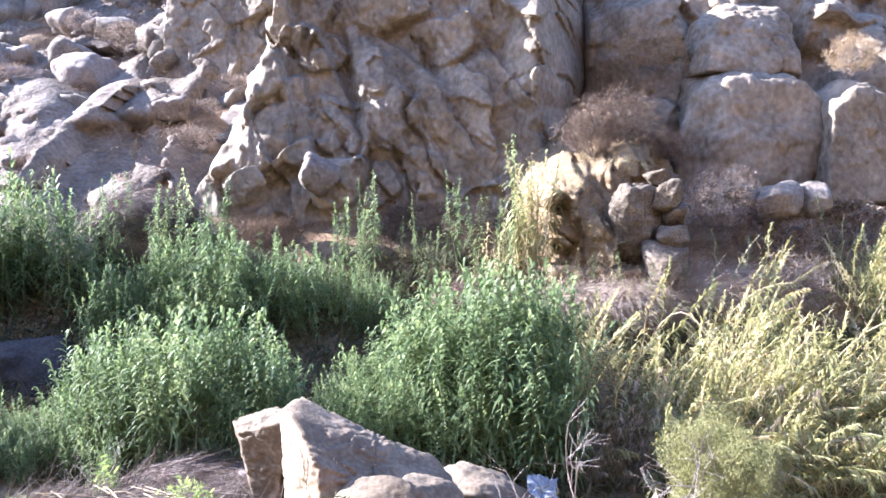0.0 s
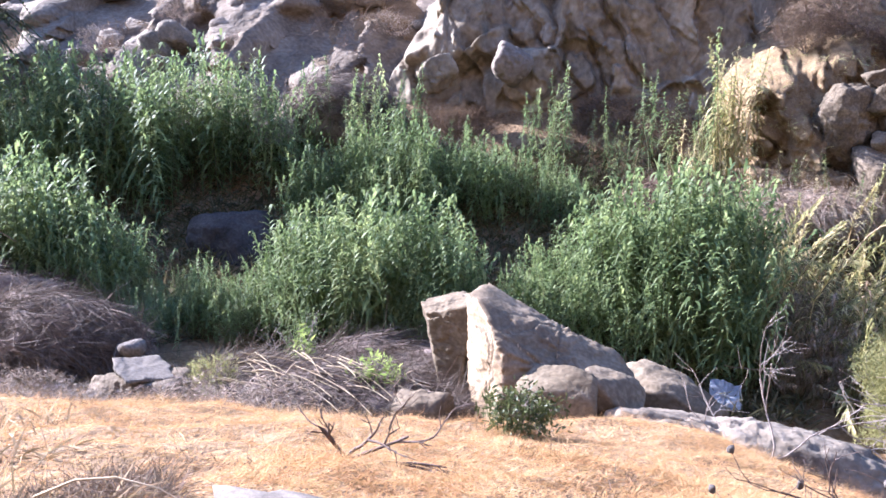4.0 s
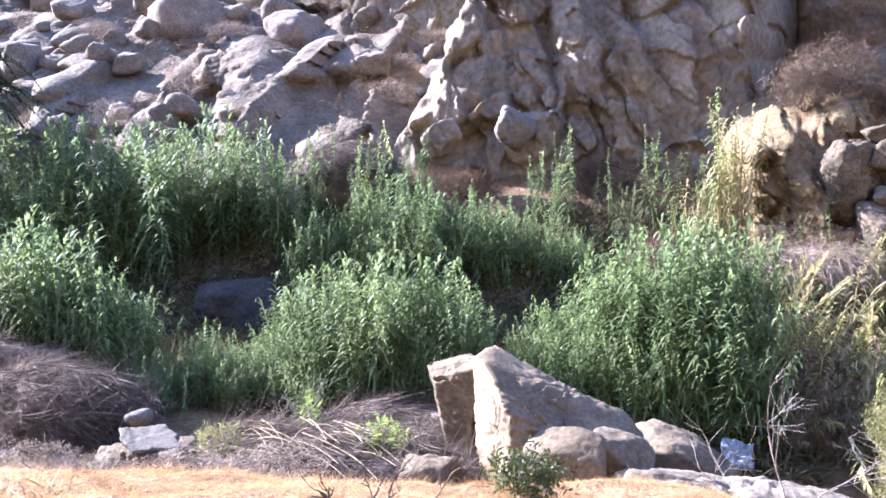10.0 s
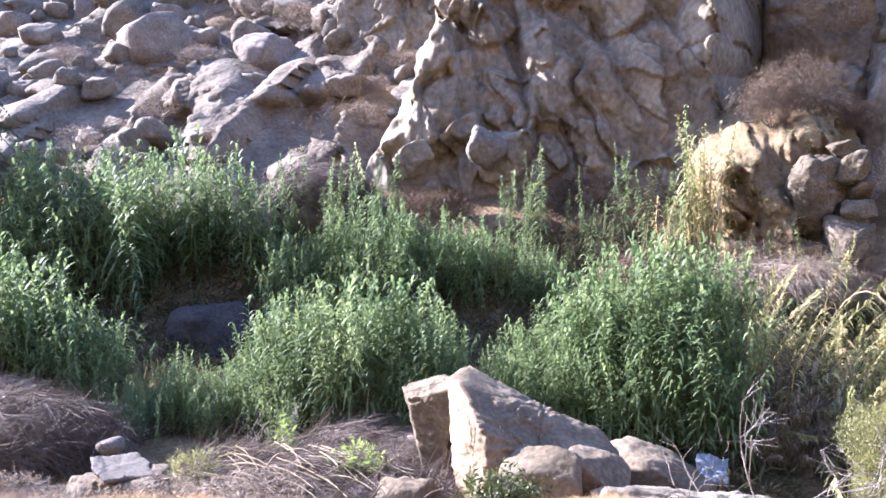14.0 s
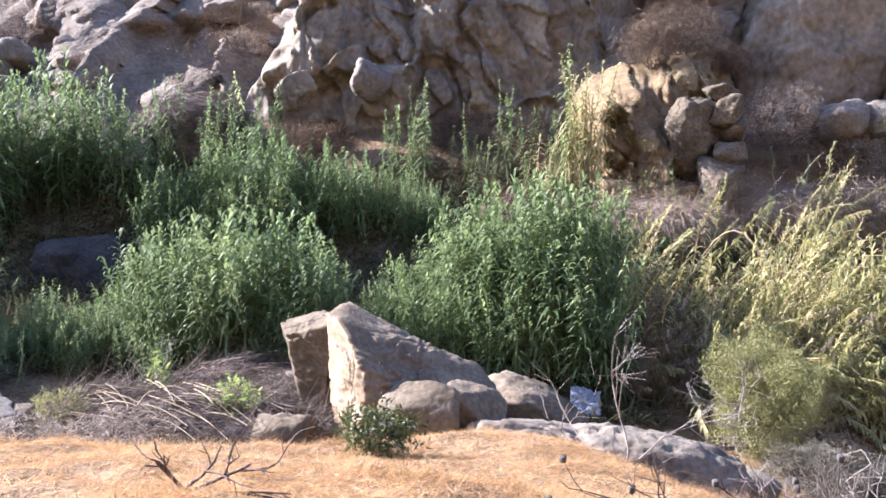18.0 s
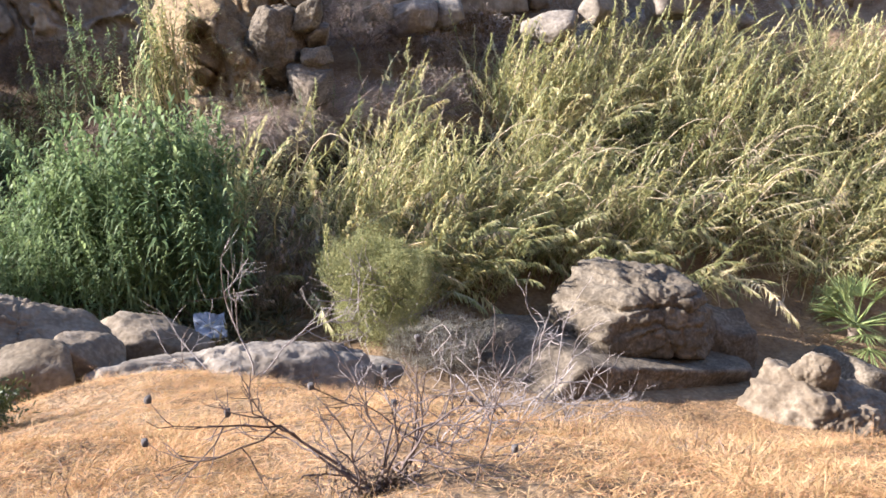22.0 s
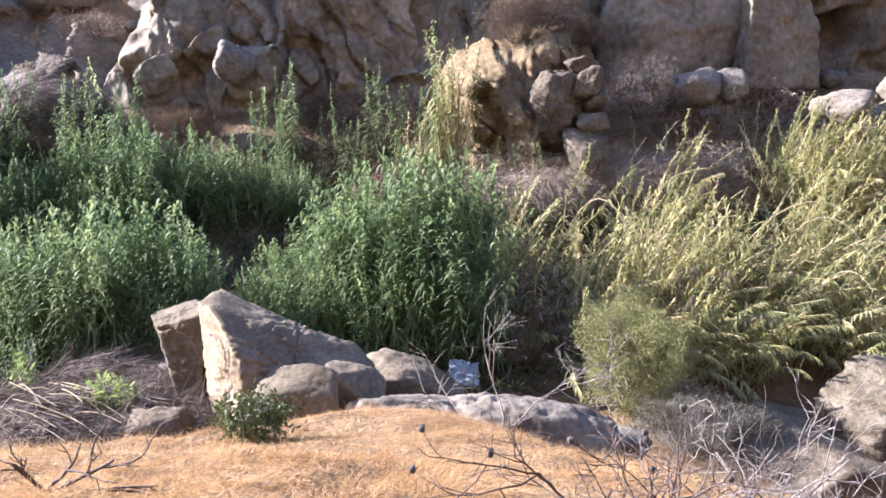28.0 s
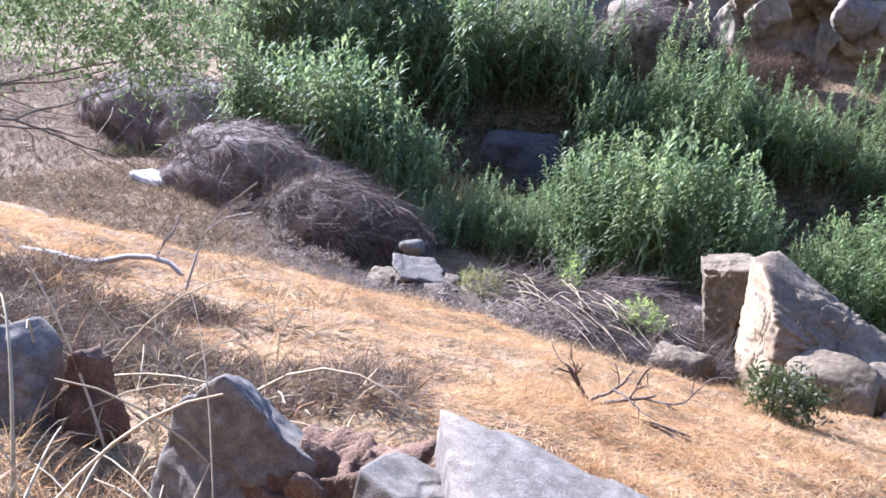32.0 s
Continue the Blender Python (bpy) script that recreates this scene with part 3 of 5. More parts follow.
hewn("hill_block", "huge cracked granite block on the hillside", (8.88, 27.2, 2.9), [(0.16, -0.97, 0.2, 1.5), (-0.95, 0.05, 0.2, 2.1), (-0.6, -0.78, 0.1, 2.0), (0.96, -0.2, 0.1, 2.0), (0.1, -0.3, 0.95, 1.9), (-0.5, -0.2, 0.84, 2.1), (0.6, -0.2, 0.77, 2.1), (0, 1, 0, 1.6), (0, 0, -1, 2.2), (0.6, -0.78, -0.1, 1.95)], 44, M_CLIFF, level=6, sharp=40, rough=0.16, grain=0.02, wear=0.06, blocks=12, layers=0.7, relief=0.06)
hewn("hill_block", "granite block split from its neighbour by a crack", (11.4, 26.2, 2.8), [(0.2, -0.97, 0.15, 0.95), (-0.95, 0.05, 0.1, 1.05), (0.96, -0.2, 0.1, 1.1), (0.1, -0.3, 0.95, 1.5), (-0.5, -0.2, 0.84, 1.45), (0.6, -0.2, 0.77, 1.5), (0, 1, 0, 1.0), (0, 0, -1, 1.7)], 46, M_CLIFF, level=6, sharp=40, rough=0.15, grain=0.02, wear=0.06, blocks=7, layers=0.7, relief=0.05)
hewn("hill_block", "sunlit granite block higher on the hillside", (8.9, 28.6, 5.9), [(0.1, -0.95, 0.3, 1.2), (-0.95, -0.1, 0.2, 1.4), (0.96, -0.2, 0.1, 1.5), (0.1, -0.3, 0.95, 0.95), (-0.5, -0.2, 0.84, 1.1), (0.5, -0.6, 0.6, 1.1), (0, 1, 0, 1.0), (0, 0, -1, 1.1)], 49, M_CLIFF, level=6, sharp=40, rough=0.15, grain=0.02, wear=0.1, blocks=12, relief=0.08)
boulder("bank_block", "blocky rock in an ochre earth bank", (4.45, 22.5, 0.6), (0.72, 0.7, 1.05), 61, material=M_ROCK_DARK, level=5, rough=0.1, sharp=34, faces=18, grain=0.05, blocks=14, relief=0.1)
for at, size, seed in (((5.3, 22.1, 1.35), (0.33, 0.3, 0.4), 62), ((5.3, 21.8, 0.42), (0.34, 0.3, 0.24), 63), ((5.05, 21.7, -0.15), (0.5, 0.5, 0.42), 64), ((5.15, 22.6, 1.75), (0.36, 0.32, 0.2), 65), ((5.5, 22.3, 0.85), (0.3, 0.3, 0.3), 66)):
    boulder("stacked_stone", "grey stone stacked against the earth bank", at, size, seed, material=M_ROCK_DARK, level=4, category="stone", group="stones stacked on the bank", rough=0.12, sharp=40, faces=8, grain=0.05, turn=(seed * 37 % 50 - 25, seed * 53 % 60 - 30, seed * 71 % 360))
def dress(ob, count, length, width, material, seed, drift=(0.1, -0.35, -0.5)):
    """Tufts of dry grass hanging on a bank."""
    r = RS(seed)
    n = len(ob.data.vertices)
    v = np.empty(n * 3, np.float32)
    ob.data.vertices.foreach_get("co", v)
    v = v.reshape(-1, 3)
    tuft = vnoise(v * 2.2, seed) + 0.4 * (v[:, 1] < 0)
    good = v[tuft > 0.25]
    p = good[r.randint(0, len(good), count)] + r.normal(0, 0.03, (count, 3))
    g = blades(p, r.normal(0, 0.4, (count, 3)) + np.array(drift), length * r.uniform(0.4, 1.4, count), width * r.uniform(0.6, 1.4, count), r.uniform(0.1, 0.6, count), side=r.normal(0, 1, (count, 3)), steps=2)
    tagged(part("dry_grass", mesh_of("dry_grass", g[0], g[1], [material], g[2]), ob, "yellow dry grass hanging on the bank"), kind="stuff")


def bank_line(x, z):
    left = np.maximum(0, 2.55 - 0.12 * (z - 1.0) - x)
    right = np.maximum(0, x - 4.2)
    return 22.9 + 0.45 * (z - 0.5) + 3.2 * left ** 1.2 + 0.8 * right + 2.0 * np.maximum(0, z - 1.3 - 0.5 * (x - 2.6)) ** 1.1


v, q = rock_face(1.3, 6.2, -2.4, 4.2, 0.06, bank_line, [(3.0, 1.2, 0.5, 1.5, 0.35), (3.7, 0.2, 0.5, 0.8, 0.3), (4.9, 2.3, 0.7, 0.6, 0.3)], 90, 27, slant=0.35, block=0.34, tilt=0.7)
bank = new("earth_bank", mesh_of("earth_bank", v, [], [M_EARTH], q, smooth=True))
tagged(bank, "steep ochre earth bank with dry grass", "bank")
dress(bank, 1500, 0.26, 0.016, M_YREED, 5, (0.1, -0.5, 0.1))
dress(bank, 1500, 0.24, 0.016, M_DEADREED, 9, (0.1, -0.5, 0.1))
bank = boulder("earth_bank", "low ochre earth ledge under the bank", (3.9, 22.7, -1.05), (1.6, 1.2, 0.8), 68, material=M_EARTH, level=5, category="bank", rough=0.2, grain=0.08, sharp=9, turn=(0, 4, 0), blocks=14, relief=0.12)
dress(bank, 3000, 0.4, 0.025, M_DEADREED, 6)
for at, size, seed in (((8.6, 24.0, 1.2), (0.62, 0.5, 0.42), 71), ((9.5, 24.2, 1.3), (0.5, 0.45, 0.35), 72), ((11.5, 22.2, 0.7), (0.7, 0.5, 0.38), 73), ((7.6, 24.2, 1.3), (0.4, 0.4, 0.3), 74), ((13.4, 23.0, 1.1), (0.6, 0.5, 0.45), 75), ((16.5, 24.0, 1.3), (0.8, 0.6, 0.6), 76)):
    boulder("rubble_stone", "grey rubble stone on the slope below the blocks", at, size, seed, material=M_ROCK, level=4, category="stone", group="rubble below the blocks", rough=0.1, sharp=34, faces=9, grain=0.04, turn=(seed * 37 % 50 - 25, seed * 53 % 50 - 25, seed * 71 % 360))



def slope_line(x, z):
    return 23.3 + (z + 0.2) / 0.52 + 1.2 * np.maximum(0, x + 8.5)


r = RS(31)
mounds = [(r.uniform(-44, -7), r.uniform(0.3, 13), s * r.uniform(0.8, 1.3), s * r.uniform(0.6, 0.9), s * r.uniform(0.8, 1.3)) for s in [0.4] * 60 + [0.8] * 40 + [1.5] * 12]
v, q = rock_face(-46, -5.6, -0.3, 14.5, 0.13, slope_line, mounds, 420, 23, slant=0.3, block=0.5, tilt=0.6)
tagged(new("hillside", mesh_of("hillside", v, [], [M_HILL], q, smooth=True)), "hazy hillside of broken granite and dry soil", "hillside", kind="structure")

for at, size, seed in (((-13.05, 34.0, 5.4), (1.33, 1.1, 0.95), 81), ((-20.25, 36.0, 5.3), (0.78, 0.7, 0.8), 82), ((-23.3, 40.0, 7.7), (1.15, 1.0, 1.45), 83), ((-17.9, 36.0, 5.3), (0.7, 0.6, 1.0), 84),
                       ((-29.3, 42.0, 8.0), (2.5, 2.0, 1.0), 85), ((-26.3, 38.0, 5.2), (1.0, 0.8, 0.75), 86), ((-14.0, 31.0, 3.0), (0.95, 0.8, 0.78), 87), ((-17.8, 38.0, 6.3), (1.45, 0.9, 1.0), 88),
                       ((-12.9, 32.0, 3.65), (0.5, 0.4, 0.55), 89), ((-22.4, 36.0, 4.6), (0.65, 0.55, 0.42), 90), ((-17.7, 33.0, 3.2), (0.95, 0.6, 0.62), 91), ((-24.2, 39.0, 7.0), (0.5, 0.42, 0.65), 92),
                       ((-13.6, 30.0, 2.9), (0.72, 0.6, 0.85), 93), ((-15.0, 34.0, 5.1), (0.7, 0.6, 0.7), 94)):
    boulder("hillside_boulder", "grey granite boulder on the hazy hillside", at, size, seed, material=M_ROCK_PALE, level=4, group="boulders of the hillside", rough=0.1, sharp=60, faces=8, grain=0.04, blocks=5, relief=0.06)
def hill_top(x, y):
    return np.maximum(ground_z(np.asarray(x, float), np.asarray(y, float)), np.where(np.asarray(x) < -8, 0.52 * (np.asarray(y) - 23.3) + 0.15, -50))


kinds = [boulder("scattered_boulder", "small granite boulder half sunk in the hillside", (-9 - 3 * k, 31, float(hill_top(np.array([-9.0 - 3 * k]), np.array([31.0]))[0])), (0.55, 0.5, 0.42), 100 + k, material=M_ROCK, level=3, group="small boulders of the hillside", rough=0.12, grain=0.04, sharp=70, faces=7, blocks=4, relief=0.07) for k in range(8)]
rs = RS(4)
made = 0
while made < 170:
    x, y = rs.uniform(-36, -6), rs.uniform(26, 52)
    if x > -8 and y < 30 or -x > y * 1.05:
        continue
    made += 1
    s = rs.choice([0.6, 1.0, 1.6, 2.2], p=[0.3, 0.4, 0.22, 0.08]) * rs.uniform(0.8, 1.25)
    o = copy_thing(kinds[made % 8], pose(x, y, float(hill_top(np.array([x]), np.array([y]))[0]) + 0.06 - 0.12 * s, rs.uniform(-25, 25), rs.uniform(-25, 25), rs.uniform(0, 360)))
    o.scale = (s, s, s)
made = 0
while made < 50:
    x, y = rs.uniform(5, 26), rs.uniform(24.5, 40)
    made += 1
    s = rs.uniform(0.4, 1.6)
    o = copy_thing(kinds[made % 8], pose(x, y, gz(x, y) + 0.1 * s, rs.uniform(-25, 25), rs.uniform(-25, 25), rs.uniform(0, 360)))
    o.scale = (s, s, s)


# ---- the rocks of the stream bank ----
hewn("split_boulder", "large tan granite boulder with a split face coloured pale as sunlit", (-1.15, 13.0, -2.5),
     [(-0.84, -0.54, 0.0, 0.93), (-0.88, -0.46, -0.08, 0.93), (0.404, -0.372, 0.836, 0.41), (0.225, -0.959, 0.174, 0.72), (0.377, -0.092, 0.921, 0.48), (0.678, 0.018, 0.735, 0.78), (0.788, -0.316, 0.529, 0.93), (-0.91, 0.4, 0, 1.25), (0.2, 1, 0.1, 0.62), (0.98, 0.1, -0.1, 1.3), (0, 0, -1, 0.95), (-0.2, -0.1, 0.97, 1.12), (-0.75, -0.2, -0.6, 1.2)],
     5, M_ROCK_WARM, level=6, sharp=110, rough=0.03, grain=0.018, wear=0.06, lit_face=(-0.84, -0.54, 0.0), lit_mat=M_SPLIT, grooves=((0.35, -0.5, 0.79, 0.52, 0.016, 0.06), (0.3, -0.35, 0.9, 0.3, 0.014, 0.04), (0.97, 0.1, -0.2, 0.1, 0.012, 0.04), (0.72, -0.68, 0.05, -0.1, 0.016, 0.05), (0.8, -0.6, 0.05, -0.3, 0.014, 0.05)), blocks=14, layers=0.7, relief=0.035)
hewn("split_piece", "brown slab leaning off the split boulder", (-2.78, 13.8, -2.33),
     [(-0.93, -0.28, -0.22, 0.28), (-0.3, -0.95, -0.1, 0.26), (1, 0, -0.1, 0.42), (-0.3, -0.1, 0.95, 0.42), (0, 1, 0, 0.4), (0, 0, -1, 0.95), (-0.7, -0.2, 0.68, 0.54)], 8, M_ROCK_WARM, level=6, sharp=80, rough=0.025, wear=0.06, grain=0.015, grooves=((0.1, -0.1, 0.98, 0.26, 0.018, 0.06),), blocks=6, relief=0.025)
boulder("bank_boulder", "smooth brown boulder leaning against the split boulder", (-0.93, 12.15, -2.64), (0.56, 0.42, 0.44), 121, material=M_ROCK_WARM, level=5, rough=0.05, grain=0.01, sharp=18, faces=9, blocks=2, relief=0.015)
boulder("bank_boulder", "smooth brown boulder in the split boulder's shade", (-0.27, 12.4, -2.78), (0.5, 0.45, 0.42), 122, turn=(0, 12, 0), material=M_ROCK_WARM, level=5, rough=0.05, grain=0.01, sharp=18, faces=9, blocks=2, relief=0.015)
boulder("bank_boulder", "long low boulder with a sunlit top behind the split boulder", (0.5, 14.1, -3.22), (1.05, 0.75, 0.48), 123, turn=(0, 12, 0), material=M_ROCK_WARM, level=5, rough=0.09, grain=0.03, sharp=20, faces=9)
boulder("bank_boulder", "low grey outcrop half buried in the golden grass", (1.45, 11.75, -3.2), (1.85, 0.85, 0.6), 143, turn=(0, 10, -4), material=M_ROCK, level=6, rough=0.06, grain=0.035, sharp=12, faces=16, blocks=9, relief=0.05)
boulder("bank_boulder", "small pale boulder at the split boulder's foot", (-2.75, 12.1, -3.05), (0.42, 0.38, 0.32), 125, material=M_ROCK_WARM, rough=0.12, sharp=24)
boulder("bank_boulder", "grey stone beyond the dry twigs", (3.65, 12.6, -3.75), (0.42, 0.35, 0.28), 126, material=M_ROCK, rough=0.05)
hewn("perched_boulder", "dark weathered boulder perched on a flat ledge", (8.78, 13.35, -3.92),
     [(0.18, -0.1, 0.98, 0.72), (-0.6, -0.2, 0.77, 1.04), (-0.97, -0.2, -0.1, 1.36), (0.9, -0.2, 0.1, 1.32), (0.7, -0.2, 0.68, 0.97), (-0.2, -0.1, -0.97, 0.62), (0.6, -0.2, -0.77, 1.25), (-0.15, -0.98, 0.1, 0.85), (0.62, -0.78, 0.05, 0.95), (-0.1, -0.75, 0.65, 0.86), (-0.3, -0.75, -0.6, 0.95), (0, 1, 0, 0.9)],
     12, M_ROCK_DARK, level=6, sharp=22, rough=0.05, grain=0.035, wear=0.08, blocks=34, layers=1.9, relief=0.05, grooves=((0.1, 0.1, 0.95, 0.25, 0.035, 0.14), (0.05, 0.2, 0.93, -0.1, 0.03, 0.08), (0.9, 0.2, 0.3, -0.3, 0.03, 0.08), (0.85, 0.1, -0.4, 0.15, 0.03, 0.08)))
hewn("rock_ledge", "flat grey rock ledge under the perched boulder", (8.4, 13.0, -4.76),
     [(0.24, -0.06, 0.97, 0.40), (-0.5, -0.2, 0.84, 1.55), (0.03, -0.97, -0.12, 0.78), (0.1, -0.9, -0.42, 0.76), (0.5, -0.85, 0.1, 1.4), (0.98, -0.2, 0.1, 2.05), (-0.97, -0.1, 0.2, 2.5), (0, 1, 0, 1.5), (0, 0, -1, 0.95)], 14, M_ROCK_DARK, level=6, sharp=60, rough=0.03, grain=0.02, wear=0.08, blocks=8, layers=3.0, relief=0.03)
boulder("bank_boulder", "grey boulder behind the flat ledge", (10.4, 13.6, -4.75), (0.85, 0.6, 0.75), 127, turn=(0, 10, 0), material=M_ROCK_DARK, level=5, rough=0.08, sharp=18, faces=9)
hewn("bank_boulder", "pale cone-shaped boulder in the grass", (10.75, 11.0, -5.4), [(-0.75, -0.3, 0.58, 1.1), (0.35, -0.2, 0.92, 0.62), (-0.1, -0.95, 0.3, 0.7), (0.5, -0.8, 0.3, 0.8), (0.6, -0.3, 0.74, 0.9), (0, 1, 0, 0.7), (0, 0, -1, 1.0), (-1, 0, 0, 1.5), (1, 0, -0.1, 1.9)], 128, M_ROCK_WARM, level=6, sharp=18, rough=0.08, grain=0.05, wear=0.14, blocks=14, relief=0.06)
boulder("bank_boulder", "pointed stone on top of the pale boulder", (10.4, 11.1, -4.5), (0.36, 0.3, 0.5), 129, turn=(0, -10, 0), material=M_ROCK_WARM, level=5, rough=0.12, grain=0.04, sharp=18, faces=9)
boulder("bank_boulder", "long dark boulder sloping to the stream", (12.9, 12.3, -6.1), (1.6, 0.9, 0.75), 130, turn=(0, 26, 0), material=M_ROCK_DARK, level=5, rough=0.1, sharp=18, faces=9)
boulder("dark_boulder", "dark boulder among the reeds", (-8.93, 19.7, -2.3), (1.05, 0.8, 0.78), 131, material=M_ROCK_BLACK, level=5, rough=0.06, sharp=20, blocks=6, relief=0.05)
def plate(name, label, at, turn, size, seed, material, category="slab", crumple=0.0, rough=0.012):
    """A thin broken plate with an uneven outline and rough faces."""
    n = 40
    a = np.linspace(0, 2 * np.pi, 4 * n, endpoint=False)
    r = RS(seed)
    k = r.uniform(0.86, 1.05, 5)
    w = a + 0.15 * np.sin(2 * a + seed)
    rim = np.min([k[i] / np.maximum(np.cos(w - i * np.pi / 2 - 0.25 * k[i]), 0.05) for i in range(4)], 0)
    rim = np.minimum(rim, 1.35) * (1 + 0.035 * fbm(np.stack([np.cos(a) * 4, np.sin(a) * 4, 0 * a], -1), 4, seed))
    rows = []
    for s, h in ((0.0, 1), (0.2, 1), (0.4, 1), (0.6, 1), (0.8, 1), (0.93, 1), (0.99, 0.8), (1.0, 0.2), (0.99, -0.7), (0.9, -1), (0.0, -1)):
        rows.append(np.stack([np.cos(a) * rim * s * size[0], np.sin(a) * rim * s * size[1], np.full_like(a, h * size[2])], -1))
    v = np.concatenate(rows)
    v[:, 2] += crumple * fbm(v * (3, 3, 0) / max(size[0], 0.2), 4, seed + 2)
    v = v + rough * np.stack([fbm(v * 9 + 5 * c, 3, seed + c) for c in range(3)], -1)
    m, c = len(rows), 4 * n
    i, j = np.meshgrid(np.arange(m - 1), np.arange(c), indexing="ij")
    i, j = i.ravel(), j.ravel()
    ob = new(name, mesh_of(name, v, [], [material], np.stack([i * c + j, (i + 1) * c + j, (i + 1) * c + (j + 1) % c, i * c + (j + 1) % c], -1), smooth=True))
    ob.matrix_world = pose(*at, *turn)
    return tagged(ob, label, category)


plate("broken_slab", "pale broken concrete slab lying on the bank", (-7.0, 12.1, -2.84), (7, 6, 30), (0.42, 0.42, 0.03), 15, M_CONCRETE)
boulder("bank_boulder", "low dark rock under the broken slab", (-7.05, 12.05, -3.2), (0.7, 0.45, 0.3), 141, material=M_ROCK_DARK, level=5, rough=0.08, grain=0.05, sharp=18, blocks=8)
boulder("pale_stone", "small pale stone above the broken slab", (-7.68, 13.0, -2.85), (0.2, 0.18, 0.15), 132, material=M_CONCRETE, level=3, category="stone")
hewn("white_box", "white plastic box lying in the weeds", (-14.66, 14.0, -3.62), [(0, -1, 0.1, 0.34), (0, 1, 0, 0.34), (1, 0, 0.1, 0.47), (-1, 0, 0.2, 0.47), (0.05, 0, 1, 0.3), (0, 0, -1, 0.3)], 16, M_WHITE, level=4, rough=0.02, category="box", wear=0.0)
plate("flattened_carton", "crumpled pale blue-white sheet of rubbish beside the reeds", (1.6, 15.1, -3.4), (30, 14, -12), (0.27, 0.3, 0.012), 17, M_SHEET, "rubbish", crumple=0.035)

# ---- the broken concrete by the camera ----
hewn("concrete_slab", "long slab of pale rough concrete lying flat", (-0.35, 1.85, 0.37), [(0.05, -0.05, 1, 0.05), (0, 0, -1, 0.06), (-0.83, -0.56, 0, 0.524), (0.97, 0.2, 0, 0.58), (0.02, 1, 0.05, 0.34), (-0.05, -1, 0, 0.45)], 18, M_CONCRETE, level=6, sharp=70, rough=0.008, wear=0.012, grain=0.006)
hewn("concrete_block", "broken grey concrete block with a peaked top", (-1.77, 2.0, 0.22), [(-0.25, -0.95, 0.1, 0.11), (0.5, -0.82, 0.1, 0.13), (-0.66, 0.1, 0.74, 0.15), (0.36, 0.6, 0.72, 0.15), (1, 0.2, 0, 0.28), (-1, 0, 0.2, 0.16), (0, 1, 0, 0.2), (0, 0, -1, 0.4)], 19, M_CONCRETE, level=6, sharp=60, rough=0.02, wear=0.04, grain=0.012, blocks=9, relief=0.014)
hewn("concrete_block", "cracked lump of concrete beside the slab", (-1.16, 1.96, 0.2), [(-0.2, -0.95, 0.1, 0.11), (0.8, -0.5, 0.3, 0.14), (0.1, 0.1, 0.98, 0.18), (-1, 0, 0.1, 0.12), (0, 1, 0, 0.1), (0, 0, -1, 0.35), (1, 0, 0, 0.16)], 20, M_CONCRETE, level=6, sharp=60, rough=0.012, wear=0.02, grain=0.008, blocks=7, relief=0.012)
hewn("soil_clod", "rust-brown clod of soil under the concrete", (-1.45, 2.05, 0.07), [(-0.3, -0.9, 0.3, 0.2), (0.6, -0.6, 0.5, 0.2), (-0.2, -0.1, 0.95, 0.22), (-1, 0, 0.1, 0.3), (0, 1, 0, 0.25), (0, 0, -1, 0.4), (1, 0, 0, 0.25)], 24, M_SOIL, level=6, sharp=20, rough=0.05, grain=0.05, category="soil", blocks=34, relief=0.025)
hewn("broken_concrete", "dark lump of broken concrete in the weeds", (-2.9, 2.16, 0.0), [(-0.2, -0.95, 0.2, 0.1), (0.7, -0.6, 0.3, 0.12), (0.45, -0.1, 0.88, 0.14), (-0.8, 0.1, 0.6, 0.13), (0.95, 0.2, 0.1, 0.14), (-1, 0, 0, 0.2), (0, 1, 0, 0.12), (0, 0, -1, 0.25)], 133, M_CONCRETE, level=5, sharp=50, rough=0.02, wear=0.04, grain=0.012, category="concrete", blocks=6, relief=0.012)
hewn("broken_concrete", "brown lump of rubble in the weeds", (-2.68, 2.28, -0.02), [(-0.2, -0.95, 0.1, 0.07), (0.8, -0.5, 0.2, 0.07), (0.4, -0.1, 0.9, 0.16), (-0.6, 0.1, 0.8, 0.15), (-1, 0, 0, 0.08), (0, 1, 0, 0.08), (0, 0, -1, 0.2)], 134, M_SOIL, level=5, sharp=40, rough=0.02, wear=0.03, grain=0.015, category="concrete")
r = RS(171)
for k in range(16):
    x, y = r.uniform(-2.4, -0.2), r.uniform(2.15, 3.0)
    s = r.uniform(0.025, 0.07)
    boulder("rubble_chip", "small chip of broken concrete in the dry grass", (x, y, gz(x, y) + s * 0.5), (s, s * r.uniform(0.7, 1.2), s * 0.7), 180 + k, material=M_CONCRETE if k % 3 else M_SOIL, level=2, category="stone", group="chips by the concrete", rough=0.1, sharp=30, faces=8)


